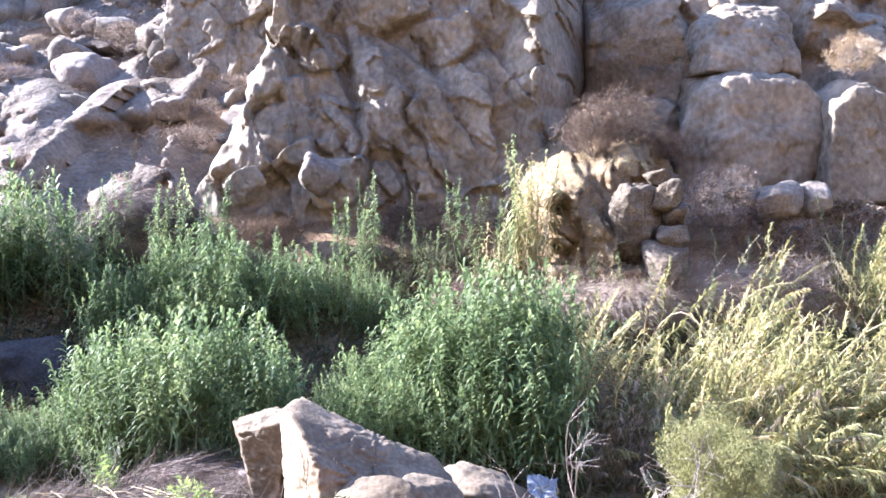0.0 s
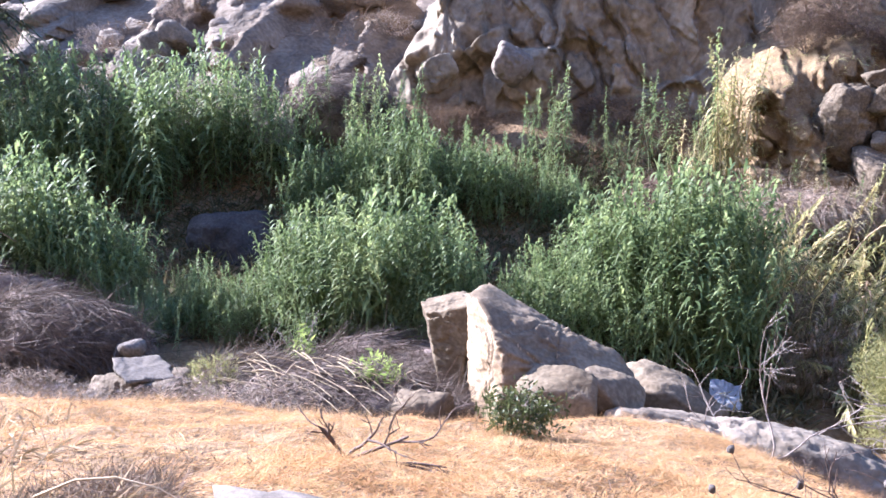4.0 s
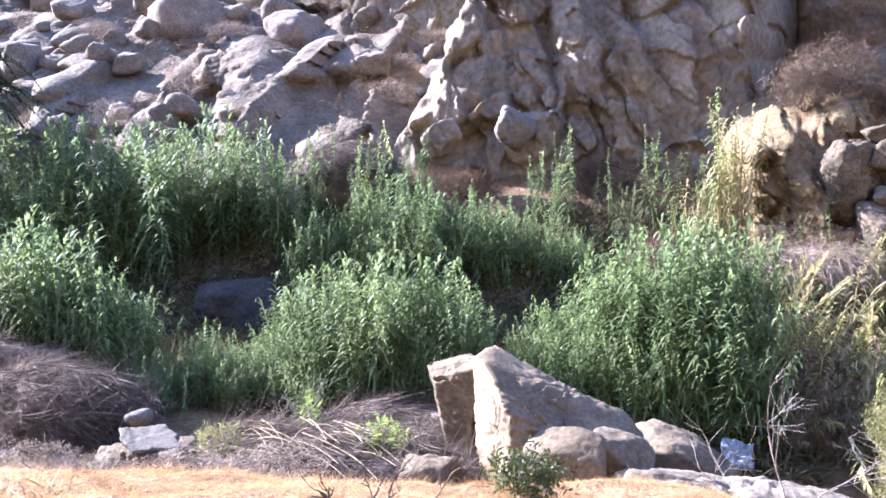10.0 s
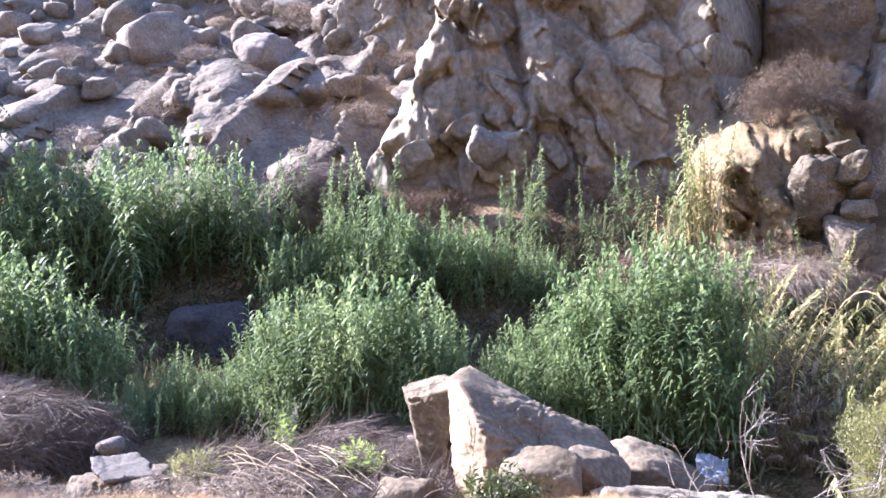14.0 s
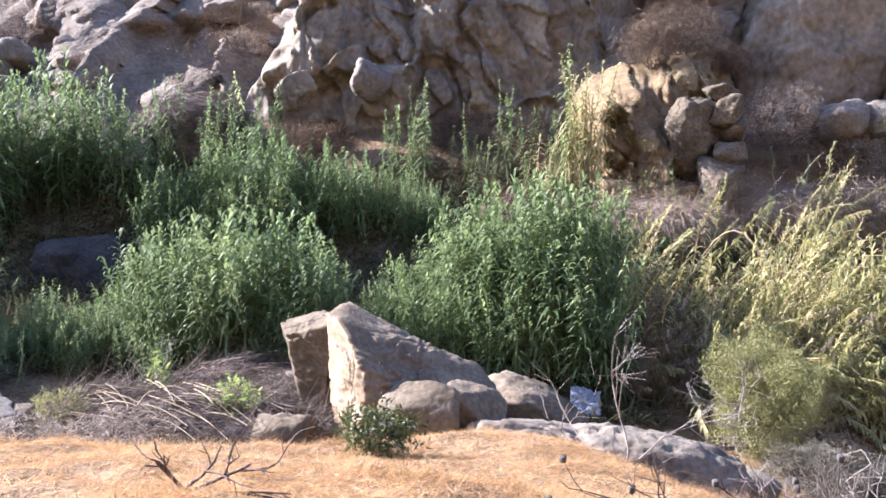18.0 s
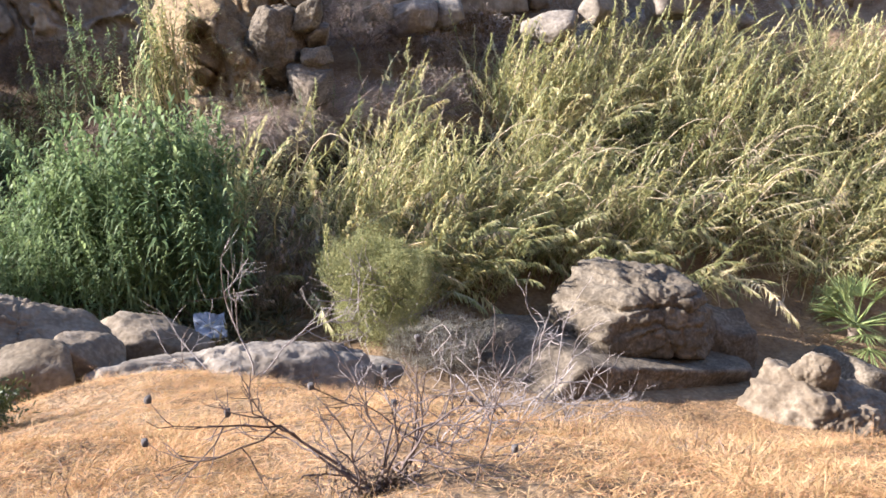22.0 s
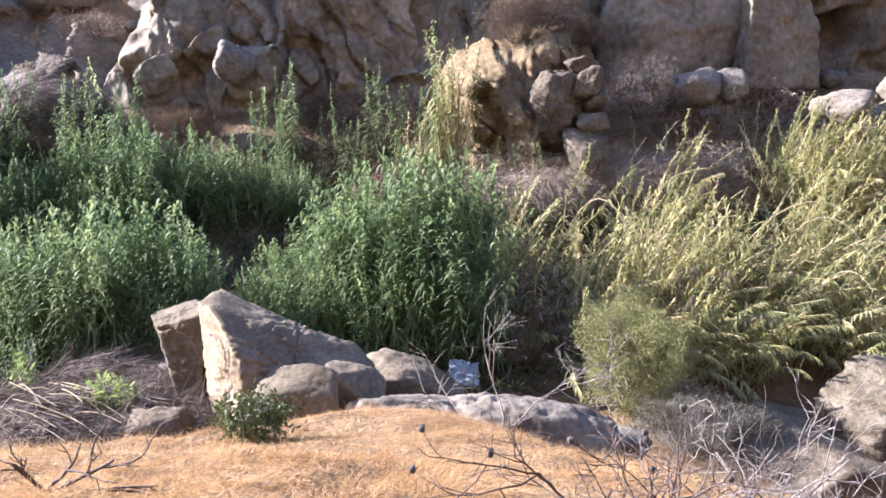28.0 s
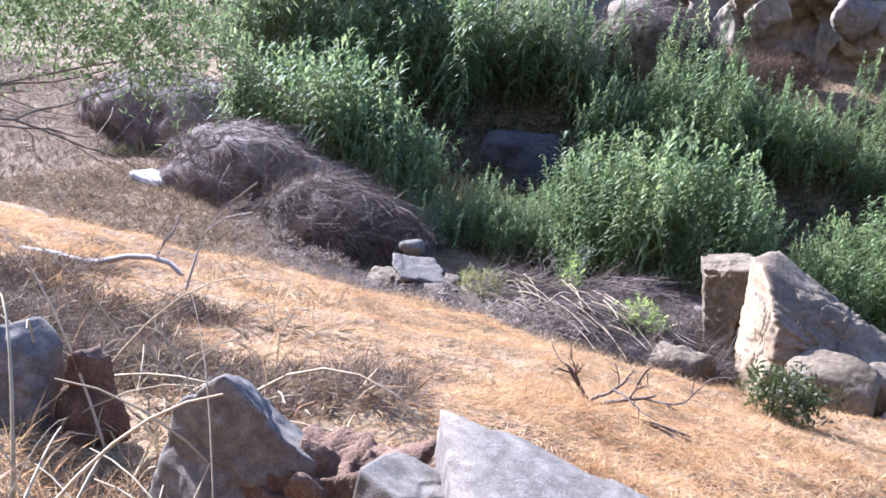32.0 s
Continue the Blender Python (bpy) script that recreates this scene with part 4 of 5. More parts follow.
# ---- reeds ----
def cane(seed, height, leaves, leaf_len, bend, leaf_mat, width=0.05, droop=0.8, start=0.08, spread=1.0, rise=0.5, wob=0.25, crowd=0.9):
    """One reed: a jointed cane that bends over from bend[0] to bend[1] degrees, towards +x, with arching leaves in two ranks and a tuft at its tip."""
    r = RS(seed)
    k = 9
    u = np.linspace(0, 1, k)
    a = np.radians(bend[0] + (bend[1] - bend[0]) * u ** 1.3)
    d = np.stack([np.sin(a), r.normal(0, wob * 0.3, k), np.cos(a)], -1)
    p = np.concatenate([[[0, 0, 0]], np.cumsum(d[:-1] * height / (k - 1), 0)])
    g = Pile()
    v, q = tube(p, 0.014 * (1 - 0.75 * u) + 0.002, 3)
    g.add(v, None, q, 1)
    s = start + (1 - start) * np.linspace(0, 1, leaves) ** crowd
    base = np.stack([np.interp(s, u, p[:, c]) for c in range(3)], -1)
    tang = np.stack([np.interp(s, u, d[:, c]) for c in range(3)], -1)
    side = np.stack([np.sin(seed + 0.0 * s), np.cos(seed + 0.0 * s), np.zeros_like(s)], -1)
    side = side - tang * (side * tang).sum(1)[:, None]
    other = np.cross(tang, side)
    ang = np.pi * (np.arange(leaves) % 2) + r.normal(0, 0.6, leaves)
    out = side * np.cos(ang)[:, None] + other * np.sin(ang)[:, None]
    way = out * (spread * (1.0 - 0.6 * s ** 3))[:, None] + tang * (rise * (0.7 + 0.9 * s ** 3))[:, None] + r.normal(0, 0.12, (leaves, 3))
    size = leaf_len * (0.75 + 0.35 * np.sin(np.pi * np.clip(s, 0.1, 0.9)) - 0.25 * s ** 4) * r.uniform(0.75, 1.2, leaves)
    v, t, q = blades(base, way, size, width * r.uniform(0.8, 1.25, leaves), droop * r.uniform(0.5, 1.5, leaves), steps=3)
    g.add(v, t, q, 0)
    return g.mesh("cane", [leaf_mat, M_DEADCANE if leaf_mat == M_YREED else M_CANE])


def reed_bed(label, spots, kinds, fill=0, seed=0, group="reed beds", spin=360.0):
    """A clump of reeds: each cane is a part, the inner ones are joined. spots(r) gives x, y and the cane's size."""
    r = RS(seed)
    rows = [spots(r) for _ in range(290 + fill)]
    cx, cy = np.mean([w[0] for w in rows]), np.mean([w[1] for w in rows])
    clump = new("reed_clump")
    clump.location = (cx, cy, gz(cx, cy))
    tagged(clump, label, "reeds", group)
    bpy.context.view_layer.update()
    inv = clump.matrix_basis.inverted()
    zs = ground_z(np.array([w[0] for w in rows]), np.array([w[1] for w in rows]))
    uneven = 1 + 0.1 * vnoise(np.array([(w[0] * 0.8, w[1] * 0.8, 0.0) for w in rows]), seed + 60)
    rows = [(x, y, z, s * k) for (x, y, s), z, k in zip(rows, zs, uneven)]
    rows.sort(key=lambda w: w[1])
    step = max(1, len(rows) / 290.0)
    chosen = {int(i * step) for i in range(290)}
    rest = Pile()
    for i, (x, y, z, s) in enumerate(rows):
        m = pose(x, y, z - 0.05, r.normal(0, 4), r.normal(0, 4), r.uniform(-spin / 2, spin / 2)) @ Matrix.Diagonal((1, 1, 1, 1)) @ Matrix.Scale(s, 4)
        me = kinds[r.randint(len(kinds))]
        if i in chosen:
            c = part("cane", me, clump)
            c.matrix_basis = inv @ m
        else:
            arr = ARRAYS[me.name]
            mm = np.array(inv @ m)
            rest.add(arr[0] @ mm[:3, :3].T + mm[:3, 3], arr[1], arr[2])
    if rest.count:
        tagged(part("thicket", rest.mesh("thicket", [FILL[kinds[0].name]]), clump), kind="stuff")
    return clump


ARRAYS, FILL = {}, {}


def keep(kinds, fill):
    for me in kinds:
        n = len(me.vertices)
        v = np.empty(n * 3, np.float32)
        me.vertices.foreach_get("co", v)
        polys = [p.vertices[:] for p in me.polygons]
        ARRAYS[me.name] = (v.reshape(-1, 3), np.array([p for p in polys if len(p) == 3]), np.array([p for p in polys if len(p) == 4]))
        FILL[me.name] = fill
    return kinds


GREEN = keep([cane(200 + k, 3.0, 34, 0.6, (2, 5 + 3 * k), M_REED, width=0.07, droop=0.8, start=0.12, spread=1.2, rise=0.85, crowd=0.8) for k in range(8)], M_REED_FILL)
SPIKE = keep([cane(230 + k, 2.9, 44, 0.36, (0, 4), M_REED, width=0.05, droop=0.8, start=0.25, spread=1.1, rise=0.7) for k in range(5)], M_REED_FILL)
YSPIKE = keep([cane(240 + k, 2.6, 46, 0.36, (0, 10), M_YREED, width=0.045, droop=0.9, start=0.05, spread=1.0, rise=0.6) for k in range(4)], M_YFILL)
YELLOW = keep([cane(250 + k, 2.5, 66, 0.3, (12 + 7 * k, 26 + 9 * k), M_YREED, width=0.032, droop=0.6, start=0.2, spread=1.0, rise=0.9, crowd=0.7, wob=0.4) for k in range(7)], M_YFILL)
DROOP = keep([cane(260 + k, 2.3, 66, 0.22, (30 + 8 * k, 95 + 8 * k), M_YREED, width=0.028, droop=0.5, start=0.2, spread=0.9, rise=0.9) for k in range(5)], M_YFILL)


DEAD = keep([cane(270 + k, 2.5, 34, 0.32, (6 + 6 * k, 30 + 18 * k), M_DEADREED, width=0.035, droop=1.0, start=0.1, spread=0.7) for k in range(4)], M_STRAW)


def dead_gap(r):
    x, y = r.uniform(2.3, 3.6), r.uniform(15.8, 18.0)
    return x, y, edge(y, 15.9, 1.2, 0.5) * r.uniform(0.4, 0.75)


def edge(y, front, depth=1.1, low=0.4):
    """Reeds are shorter towards the open side of their clump."""
    return low + (1 - low) * min(1.0, max(0.0, (y - front) / depth)) ** 0.7


# how high the clumps reach: places across (at the given distance) and heights of their tops
MAIN_TOP = (17.0, (-2.8, -2.1, -1.1, -0.5, 0.2, 0.9, 1.9, 2.4), (-2.5, -1.75, -1.05, -0.6, -0.2, -0.22, -0.35, -1.1))
BACK_TOP = (21.0, (-8.2, -7.6, -6.6, -5.2, -3.9, -2.6, -1.35, -0.9, 0.0), (0.3, 0.0, 0.22, 0.4, 0.45, 0.1, -0.4, -0.9, -1.2))
FRONT_TOP = (16.5, (-9.3, -8.3, -7.3, -6.6, -6.0, -4.7, -3.7, -2.8, -2.5), (-2.6, -2.0, -2.3, -1.25, -0.85, -0.6, -0.75, -1.25, -1.9))
LOW_TOP = (17.0, (-14.5, -12.8, -11.8, -10.7, -9.9, -9.0), (-0.9, -0.5, -0.7, -1.15, -1.6, -2.2))
FAR_TOP = (22.0, (-19.0, -16.0, -14.8, -12.9, -10.6, -9.2, -8.6, -8.0), (1.6, 1.4, 1.75, 1.55, 1.9, 1.8, 0.9, 0.3))


def reach(r, x, y, table, front, depth, low):
    """The size of a cane that stands at x, y in a clump of that outline."""
    at, across, tops = table
    top = EYE - (EYE - np.interp(x * at / y, across, tops)) * y / at
    ragged = r.uniform(0.6, 0.94) if r.uniform() < 0.7 else r.uniform(0.94, 1.22)
    return max(0.25, (top - gz(x, y)) / 3.1 * edge(y, front, depth, low) * ragged)


def main_clump(r):
    while True:
        x, y = r.uniform(-2.7, 2.35), r.uniform(15.7, 19.4)
        if not (x < -0.9 and y > 18.2 + 0.4 * (x + 3)):
            break
    return x, y, reach(r, x, y, MAIN_TOP, 15.2, 1.8, 0.3)


def back_clump(r):
    while True:
        x, y = r.uniform(-7.9, -0.9), r.uniform(19.8, 22.6)
        if y > 20.6 or x < -4.0:
            break
    return x, y, reach(r, x, y, BACK_TOP, 19.4, 1.6, 0.35)


def front_clump(r):
    x, y = r.uniform(-9.4, -2.7), r.uniform(15.3, 18.0)
    if x < -6.9:
        y = r.uniform(15.1, 17.0)
    return x, y, reach(r, x, y, FRONT_TOP, 14.9, 1.5, 0.35)


def low_clump(r):
    u = r.uniform(0, 1)
    x, y = -15.0 + 5.8 * u, 17.2 - 1.3 * u + 1.0 * r.uniform(-1, 1)
    return x, y, reach(r, x, y, LOW_TOP, 14.6, 1.2, 0.5)


def far_clump(r):
    while True:
        x, y = r.uniform(-19.5, -7.9), r.uniform(20.0, 24.0)
        if not (x > -10.8 and y < 21.2):
            break
    return x, y, reach(r, x, y, FAR_TOP, 19.2, 2.2, 0.35)


def cliff_spikes(r):
    k = r.randint(8)
    x = (-8.0, -6.9, -6.2, -5.6, -2.6, -1.9, -0.4, 0.6)[k] + r.normal(0, 0.22)
    return x, r.uniform(22.2, 23.6), r.uniform(0.6, 1.0) * (0.75 if k in (4, 6) else 0.95)


def bank_spikes(r):
    k = r.uniform()
    if k < 0.3:
        return r.normal(2.1, 0.22), r.uniform(22.2, 23.0), r.uniform(0.7, 1.35)
    if k < 0.5:
        return r.normal(1.2, 0.5), r.uniform(21.6, 23.0), r.uniform(0.35, 0.8)
    return r.uniform(2.4, 6.0), r.uniform(20.6, 21.8), r.uniform(0.3, 0.6)


def tufted(x, y):
    return vnoise(np.array([[x * 0.9, y * 0.9, 0.0]]), 91)[0] > -0.08


def yellow_bank(r):
    while True:
        x, y = r.uniform(2.3, 11.5), r.uniform(15.6, 21.6)
        if y < 19.3 + 0.5 * (x - 2.9) and not (x < 3.4 and y < 17.0) and tufted(x, y):
            break
    return x, y, edge(y, 15.2, 1.2, 0.55) * r.uniform(0.7, 1.15)


def yellow_right(r):
    x, y = 0.0, -50.0
    while y < -20 or not tufted(x, y):
        x, y = r.uniform(9.5, 22.0), r.uniform(14.6, 22.8)
    return x, y, edge(y, 13.9, 2.0, 0.45) * r.uniform(0.8, 1.3)


def yellow_edge(r):
    u = r.uniform(0, 1)
    return 3.7 + 16.0 * u + r.normal(0, 0.4), 17.0 - 1.6 * max(0.0, u - 0.35) + r.uniform(-1.0, 1.8), r.uniform(0.65, 1.1)


reed_bed("dense green giant reeds in the stream bed behind the split boulder", main_clump, GREEN, 380, 1)
reed_bed("dense green giant reeds below the cliff", back_clump, GREEN, 330, 2)
reed_bed("green giant reeds standing beside a dark hollow", front_clump, GREEN, 460, 3)
reed_bed("low hazy green reeds along the bank", low_clump, GREEN, 240, 4)
reed_bed("tall hazy green reeds under the hillside", far_clump, GREEN, 460, 5)
reed_bed("yellowed giant reeds bent over by the wind", yellow_bank, YELLOW + DROOP[:2] + DEAD[1:2], 520, 6, spin=210)
reed_bed("yellowed giant reeds bent over by the wind", yellow_right, YELLOW + DROOP[:2] + DEAD[1:2], 640, 7, spin=190)
reed_bed("drooping half-dead reeds at the edge of the bent thicket", yellow_edge, DROOP + DEAD[2:], 300, 8, spin=200)
reed_bed("dead brown reeds hanging between the green and the bent thicket", dead_gap, DEAD, 60, 9, spin=200)


def few(label, spots, kinds, count, seed):
    r = RS(seed)
    for _ in range(count):
        x, y, s = spots(r)
        o = new("reed_stalk", kinds[r.randint(len(kinds))])
        o.matrix_world = pose(x, y, gz(x, y) - 0.05, r.normal(0, 4), r.normal(0, 4), r.uniform(0, 360)) @ Matrix.Scale(s, 4)
        tagged(o, label, "reed", "single reeds below the cliff")


few("single green reed stalk below the cliff", cliff_spikes, SPIKE, 74, 11)
few("yellowing reed stalk on the earth bank", bank_spikes, YSPIKE + SPIKE[:2], 110, 12)


r = RS(131)
for k in range(46):
    x = r.uniform(3.4, 18.0)
    y = 16.6 - 1.2 * np.clip((x - 9) / 9, 0, 1) + r.uniform(-0.6, 2.5)
    ln, a = r.uniform(1.6, 2.8), r.normal(-0.2, 0.5)
    u = np.linspace(0, 1, 10)
    lift = r.uniform(0.9, 1.5)
    arc = np.stack([ln * 0.85 * u * math.cos(a), -ln * 0.35 * u - 0.2 * u * u + ln * 0.2 * u * math.sin(a), ln * (lift * u - lift * r.uniform(0.75, 1.15) * u ** 2.2)], -1)
    v, q = tube(arc, 0.014 - 0.01 * u, 4)
    o = new("dead_cane", mesh_of("dead_cane", v, [], [M_DEADCANE], q, smooth=True))
    o.location = (x, y, gz(x, y) + r.uniform(0.5, 1.4))
    tagged(o, "bare pale cane arching out of the bent reeds", "reed", "bare canes of the bent reeds")


def edge_stalks(r):
    k = r.randint(5)
    x, y, size = ((-8.1, 14.4, 0.48), (-7.7, 14.7, 0.42), (-5.3, 14.3, 0.36), (-8.4, 14.8, 0.4), (-9.3, 15.0, 0.42))[k]
    return x + r.normal(0, 0.16), y + r.normal(0, 0.15), size * r.uniform(0.7, 1.15)


few("young bright green reed stalk at the edge of the reeds", edge_stalks, SPIKE, 34, 13)
r = RS(141)
for k in range(46):
    x, y = r.uniform(-5.6, -2.9), r.uniform(11.7, 12.7)
    ln, a = r.uniform(0.5, 1.3), r.normal(-0.45, 0.5)
    u = np.linspace(0, 1, 5)[:, None]
    pts = np.array([math.cos(a), math.sin(a), 0]) * ln * (u - 0.5) + np.array([0, 0, 0.06]) * np.sin(u * 3.1) * r.uniform(0, 1.5)
    v, q = tube(pts, np.linspace(1.0, 0.6, 5) * r.uniform(0.006, 0.013), 5)
    o = new("fallen_cane", mesh_of("fallen_cane", v, [], [M_DEADCANE], q, smooth=True))
    o.location = (x, y, max(gz(x, y) + 0.03, -2.72 - 0.5 * ((x + 4.4) / 1.8) ** 2 - 0.5 * ((y - 12.6) / 1.1) ** 2 + 0.08 + r.uniform(0, 0.08)))
    o.rotation_euler = (0, r.normal(0.1, 0.12), 0)
    tagged(o, "bleached dead cane lying on the straw", "dead reeds", "fallen canes by the split boulder")


# ---- grass, weeds, straw ----
def strands(name, spots, count, length, width, lean, material, seed, droop=0.35, up=1.0, steps=2, drift=(0, 0, 0), tuft=0.0):
    r = RS(seed)
    p = spots(r, count)
    n = len(p)
    way = r.normal(0, lean, (n, 3)) + np.array(drift)
    way[:, 2] = up * r.uniform(0.6, 1.2, n)
    size = length * r.uniform(0.5, 1.3, n)
    if tuft:
        q = p * (tuft, tuft, 0)
        way[:, 0] += 1.1 * vnoise(q, 401)
        way[:, 1] += 1.1 * vnoise(q, 402)
        size = size * np.clip(1 + 0.8 * vnoise(q * 0.7, 403) + 0.5 * vnoise(q * 2.0, 404), 0.25, 2.0)
    v, t, q = blades(p, way, size, width * r.uniform(0.6, 1.4, n), droop * r.uniform(0.2, 1.6, n), side=r.normal(0, 1, (n, 3)), steps=steps)
    return mesh_of(name, v, t, [material], q)


def meadow(r, n):
    x, y = r.uniform(-9, 10.5, 3 * n), 1.6 + 10.2 * r.uniform(0, 1, 3 * n) ** 1.25
    p = np.stack([x, y, np.zeros_like(x)], -1)
    edge = 11.4 + 0.3 * vnoise(p * 0.8, 3) + 0.6 * np.clip((x - 5) / 2, 0, 1)
    keep_it = (y < edge) & (vnoise(p * 0.7, 33) + r.uniform(-0.9, 0.5, 3 * n) > -0.7) & ((x > -3.2 + 0.25 * (4 - y)) | (y > 3.4) & (x > -8.5)) & (x < 4 + 0.75 * y)
    x, y = x[keep_it][:n], y[keep_it][:n]
    return np.stack([x, y, ground_z(x, y) - 0.02], -1)


def near_meadow(r, n):
    p = meadow(r, 2 * n)
    return p[p[:, 1] < 6.2][:n]


def far_meadow(r, n):
    p = meadow(r, 3 * n)
    return p[p[:, 1] >= 6.2][:n]


def thatch(r, n):
    p = meadow(r, n)
    p[:, 2] += 0.025
    return p


tagged(new("dry_grass", strands("dry_grass", near_meadow, 170000, 0.17, 0.0042, 0.6, M_GRASS, 21, droop=0.8, drift=(0.3, -0.05, 0), tuft=4.5)), "golden dry grass covering the near slope", "grass", kind="stuff")
tagged(new("dry_grass", strands("dry_grass", far_meadow, 280000, 0.17, 0.0068, 0.65, M_GRASS, 24, droop=0.7, drift=(0.3, -0.05, 0), steps=1, tuft=3.0)), "golden dry grass down to the stream bank", "grass", kind="stuff")
tagged(new("fallen_grass", strands("fallen_grass", thatch, 280000, 0.1, 0.009, 1.0, M_GRASS, 34, droop=0.1, up=0.18, drift=(0.4, -0.1, 0), steps=1)), "flattened dry grass lying on the slope", "grass", kind="stuff")


def foreground(r, n):
    p = meadow(r, 4 * n)
    return p[p[:, 1] < 6.0][:n]


def brown_patches(r, n):
    p = meadow(r, 6 * n)
    return p[vnoise(p * (1.5, 1.5, 0), 12) > 0.42][:n]


tagged(new("fine_grass", strands("fine_grass", foreground, 24000, 0.11, 0.0032, 0.8, M_GRASS, 28, droop=0.8, drift=(0.3, -0.1, 0), tuft=6.0)), "short soft dry grass on the near slope", "grass", kind="stuff")
tagged(new("brown_weeds", strands("brown_weeds", brown_patches, 14000, 0.13, 0.008, 0.8, M_TANGLE, 30, droop=0.4)), "dark brown weed patches in the golden grass", "weeds", kind="stuff")


def weeds(r, n):
    x, y = r.uniform(-16, -1.5, n), r.uniform(1.2, 14.5, n)
    ok = ((x < -2.2) | (x < -1.1) & (y < 3.1) & (y > 1.6)) & (-x < 3.5 + 1.1 * y) & ((y < 3.6) | (y > 9.5) | (vnoise(np.stack([x, y, 0 * x], -1) * 0.9, 62) > 0.3))
    x, y = x[ok], y[ok]
    return np.stack([x, y, ground_z(x, y) - 0.02], -1)


tagged(new("dry_weeds", strands("dry_weeds", weeds, 90000, 0.26, 0.015, 0.9, M_WEED, 22, droop=0.4, up=0.7)), "tangled grey-brown dry weeds on the bank", "weeds", kind="stuff")


def near_weeds(r, n):
    x, y = r.uniform(-5.0, -1.0, n), r.uniform(1.5, 4.2, n)
    ok = (x < -0.9 - 0.55 * (y - 1.5)) & (vnoise(np.stack([x * 1.6, y * 1.6, 0 * x], -1), 8) > -0.25)
    x, y = x[ok], y[ok]
    return np.stack([x, y, ground_z(x, y) - 0.01], -1)


tagged(new("weed_tangle", strands("weed_tangle", near_weeds, 70000, 0.24, 0.0045, 0.8, M_TANGLE, 29, droop=0.5, up=0.7, steps=2)), "tangled dry weeds round the broken concrete", "weeds", kind="stuff")


def bed(r, n):
    x, y = r.uniform(-17, 20, n), r.uniform(13.0, 24.0, n)
    p = np.stack([x, y, np.zeros_like(x)], -1)
    ok = (y > 15.0 + 0.5 * vnoise(p * 0.7, 44) - 0.0 * x) & ((x < 3) | (y > 17.2) & (y < 21))
    x, y = x[ok], y[ok]
    return np.stack([x, y, ground_z(x, y) - 0.02], -1)


tagged(new("undergrowth", strands("undergrowth", bed, 90000, 0.6, 0.05, 0.6, M_LITTER, 25, droop=0.5, up=0.8)), "dark fallen leaves and undergrowth in the stream bed", "undergrowth", kind="stuff")


def hill_weeds(r, n):
    x, y = r.uniform(-36, 24, n), 23 + 27 * r.uniform(0, 1, n) ** 1.4
    p = np.stack([x, y, np.zeros_like(x)], -1)
    ok = (vnoise(p * 0.6, 77) > 0.05)
    x, y = x[ok], y[ok]
    return np.stack([x, y, hill_top(x, y) - 0.02], -1)


def scrub(r, n):
    x, y = r.uniform(1.5, 22, n), r.uniform(20.2, 26.5, n)
    p = np.stack([x, y, np.zeros_like(x)], -1)
    ok = vnoise(p * 0.9, 55) > -0.35
    x, y = x[ok], y[ok]
    return np.stack([x, y, ground_z(x, y) - 0.02], -1)


def foot_brush(r, n):
    x, y = r.uniform(-9.5, 2.8, n), r.uniform(22.6, 26.0, n)
    p = np.stack([x, y, np.zeros_like(x)], -1)
    ok = vnoise(p * 1.1, 57) > -0.3
    x, y = x[ok], y[ok]
    return np.stack([x, y, ground_z(x, y) - 0.02], -1)


tagged(new("foot_brush", strands("foot_brush", foot_brush, 70000, 0.55, 0.022, 0.7, M_TANGLE, 31, droop=0.5, up=0.9, steps=1, tuft=1.6)), "dark dry brush along the foot of the cliff", "brush", kind="stuff")
tagged(new("slope_scrub", strands("slope_scrub", scrub, 40000, 0.42, 0.022, 0.7, M_STRAW, 26, droop=0.5, up=0.8, steps=1)), "pale dry scrub over the rubble slope", "scrub", kind="stuff")


def far_weeds(r, n):
    x, y = r.uniform(-30, -9, n), r.uniform(8, 19, n)
    p = np.stack([x, y, np.zeros_like(x)], -1)
    ok = vnoise(p * 0.6, 56) > -0.6
    x, y = x[ok], y[ok]
    return np.stack([x, y, ground_z(x, y) - 0.02], -1)


tagged(new("bank_weeds", strands("bank_weeds", far_weeds, 130000, 0.42, 0.022, 0.7, M_TANGLE, 27, droop=0.5, up=0.8, steps=1)), "tall dry weeds on the far bank", "weeds", kind="stuff")
tagged(new("hillside_brush", strands("hillside_brush", hill_weeds, 120000, 0.42, 0.03, 0.8, M_TANGLE, 23, droop=0.3, up=0.9, steps=1)), "dry tan brush scattered over the hillside", "brush", kind="stuff")


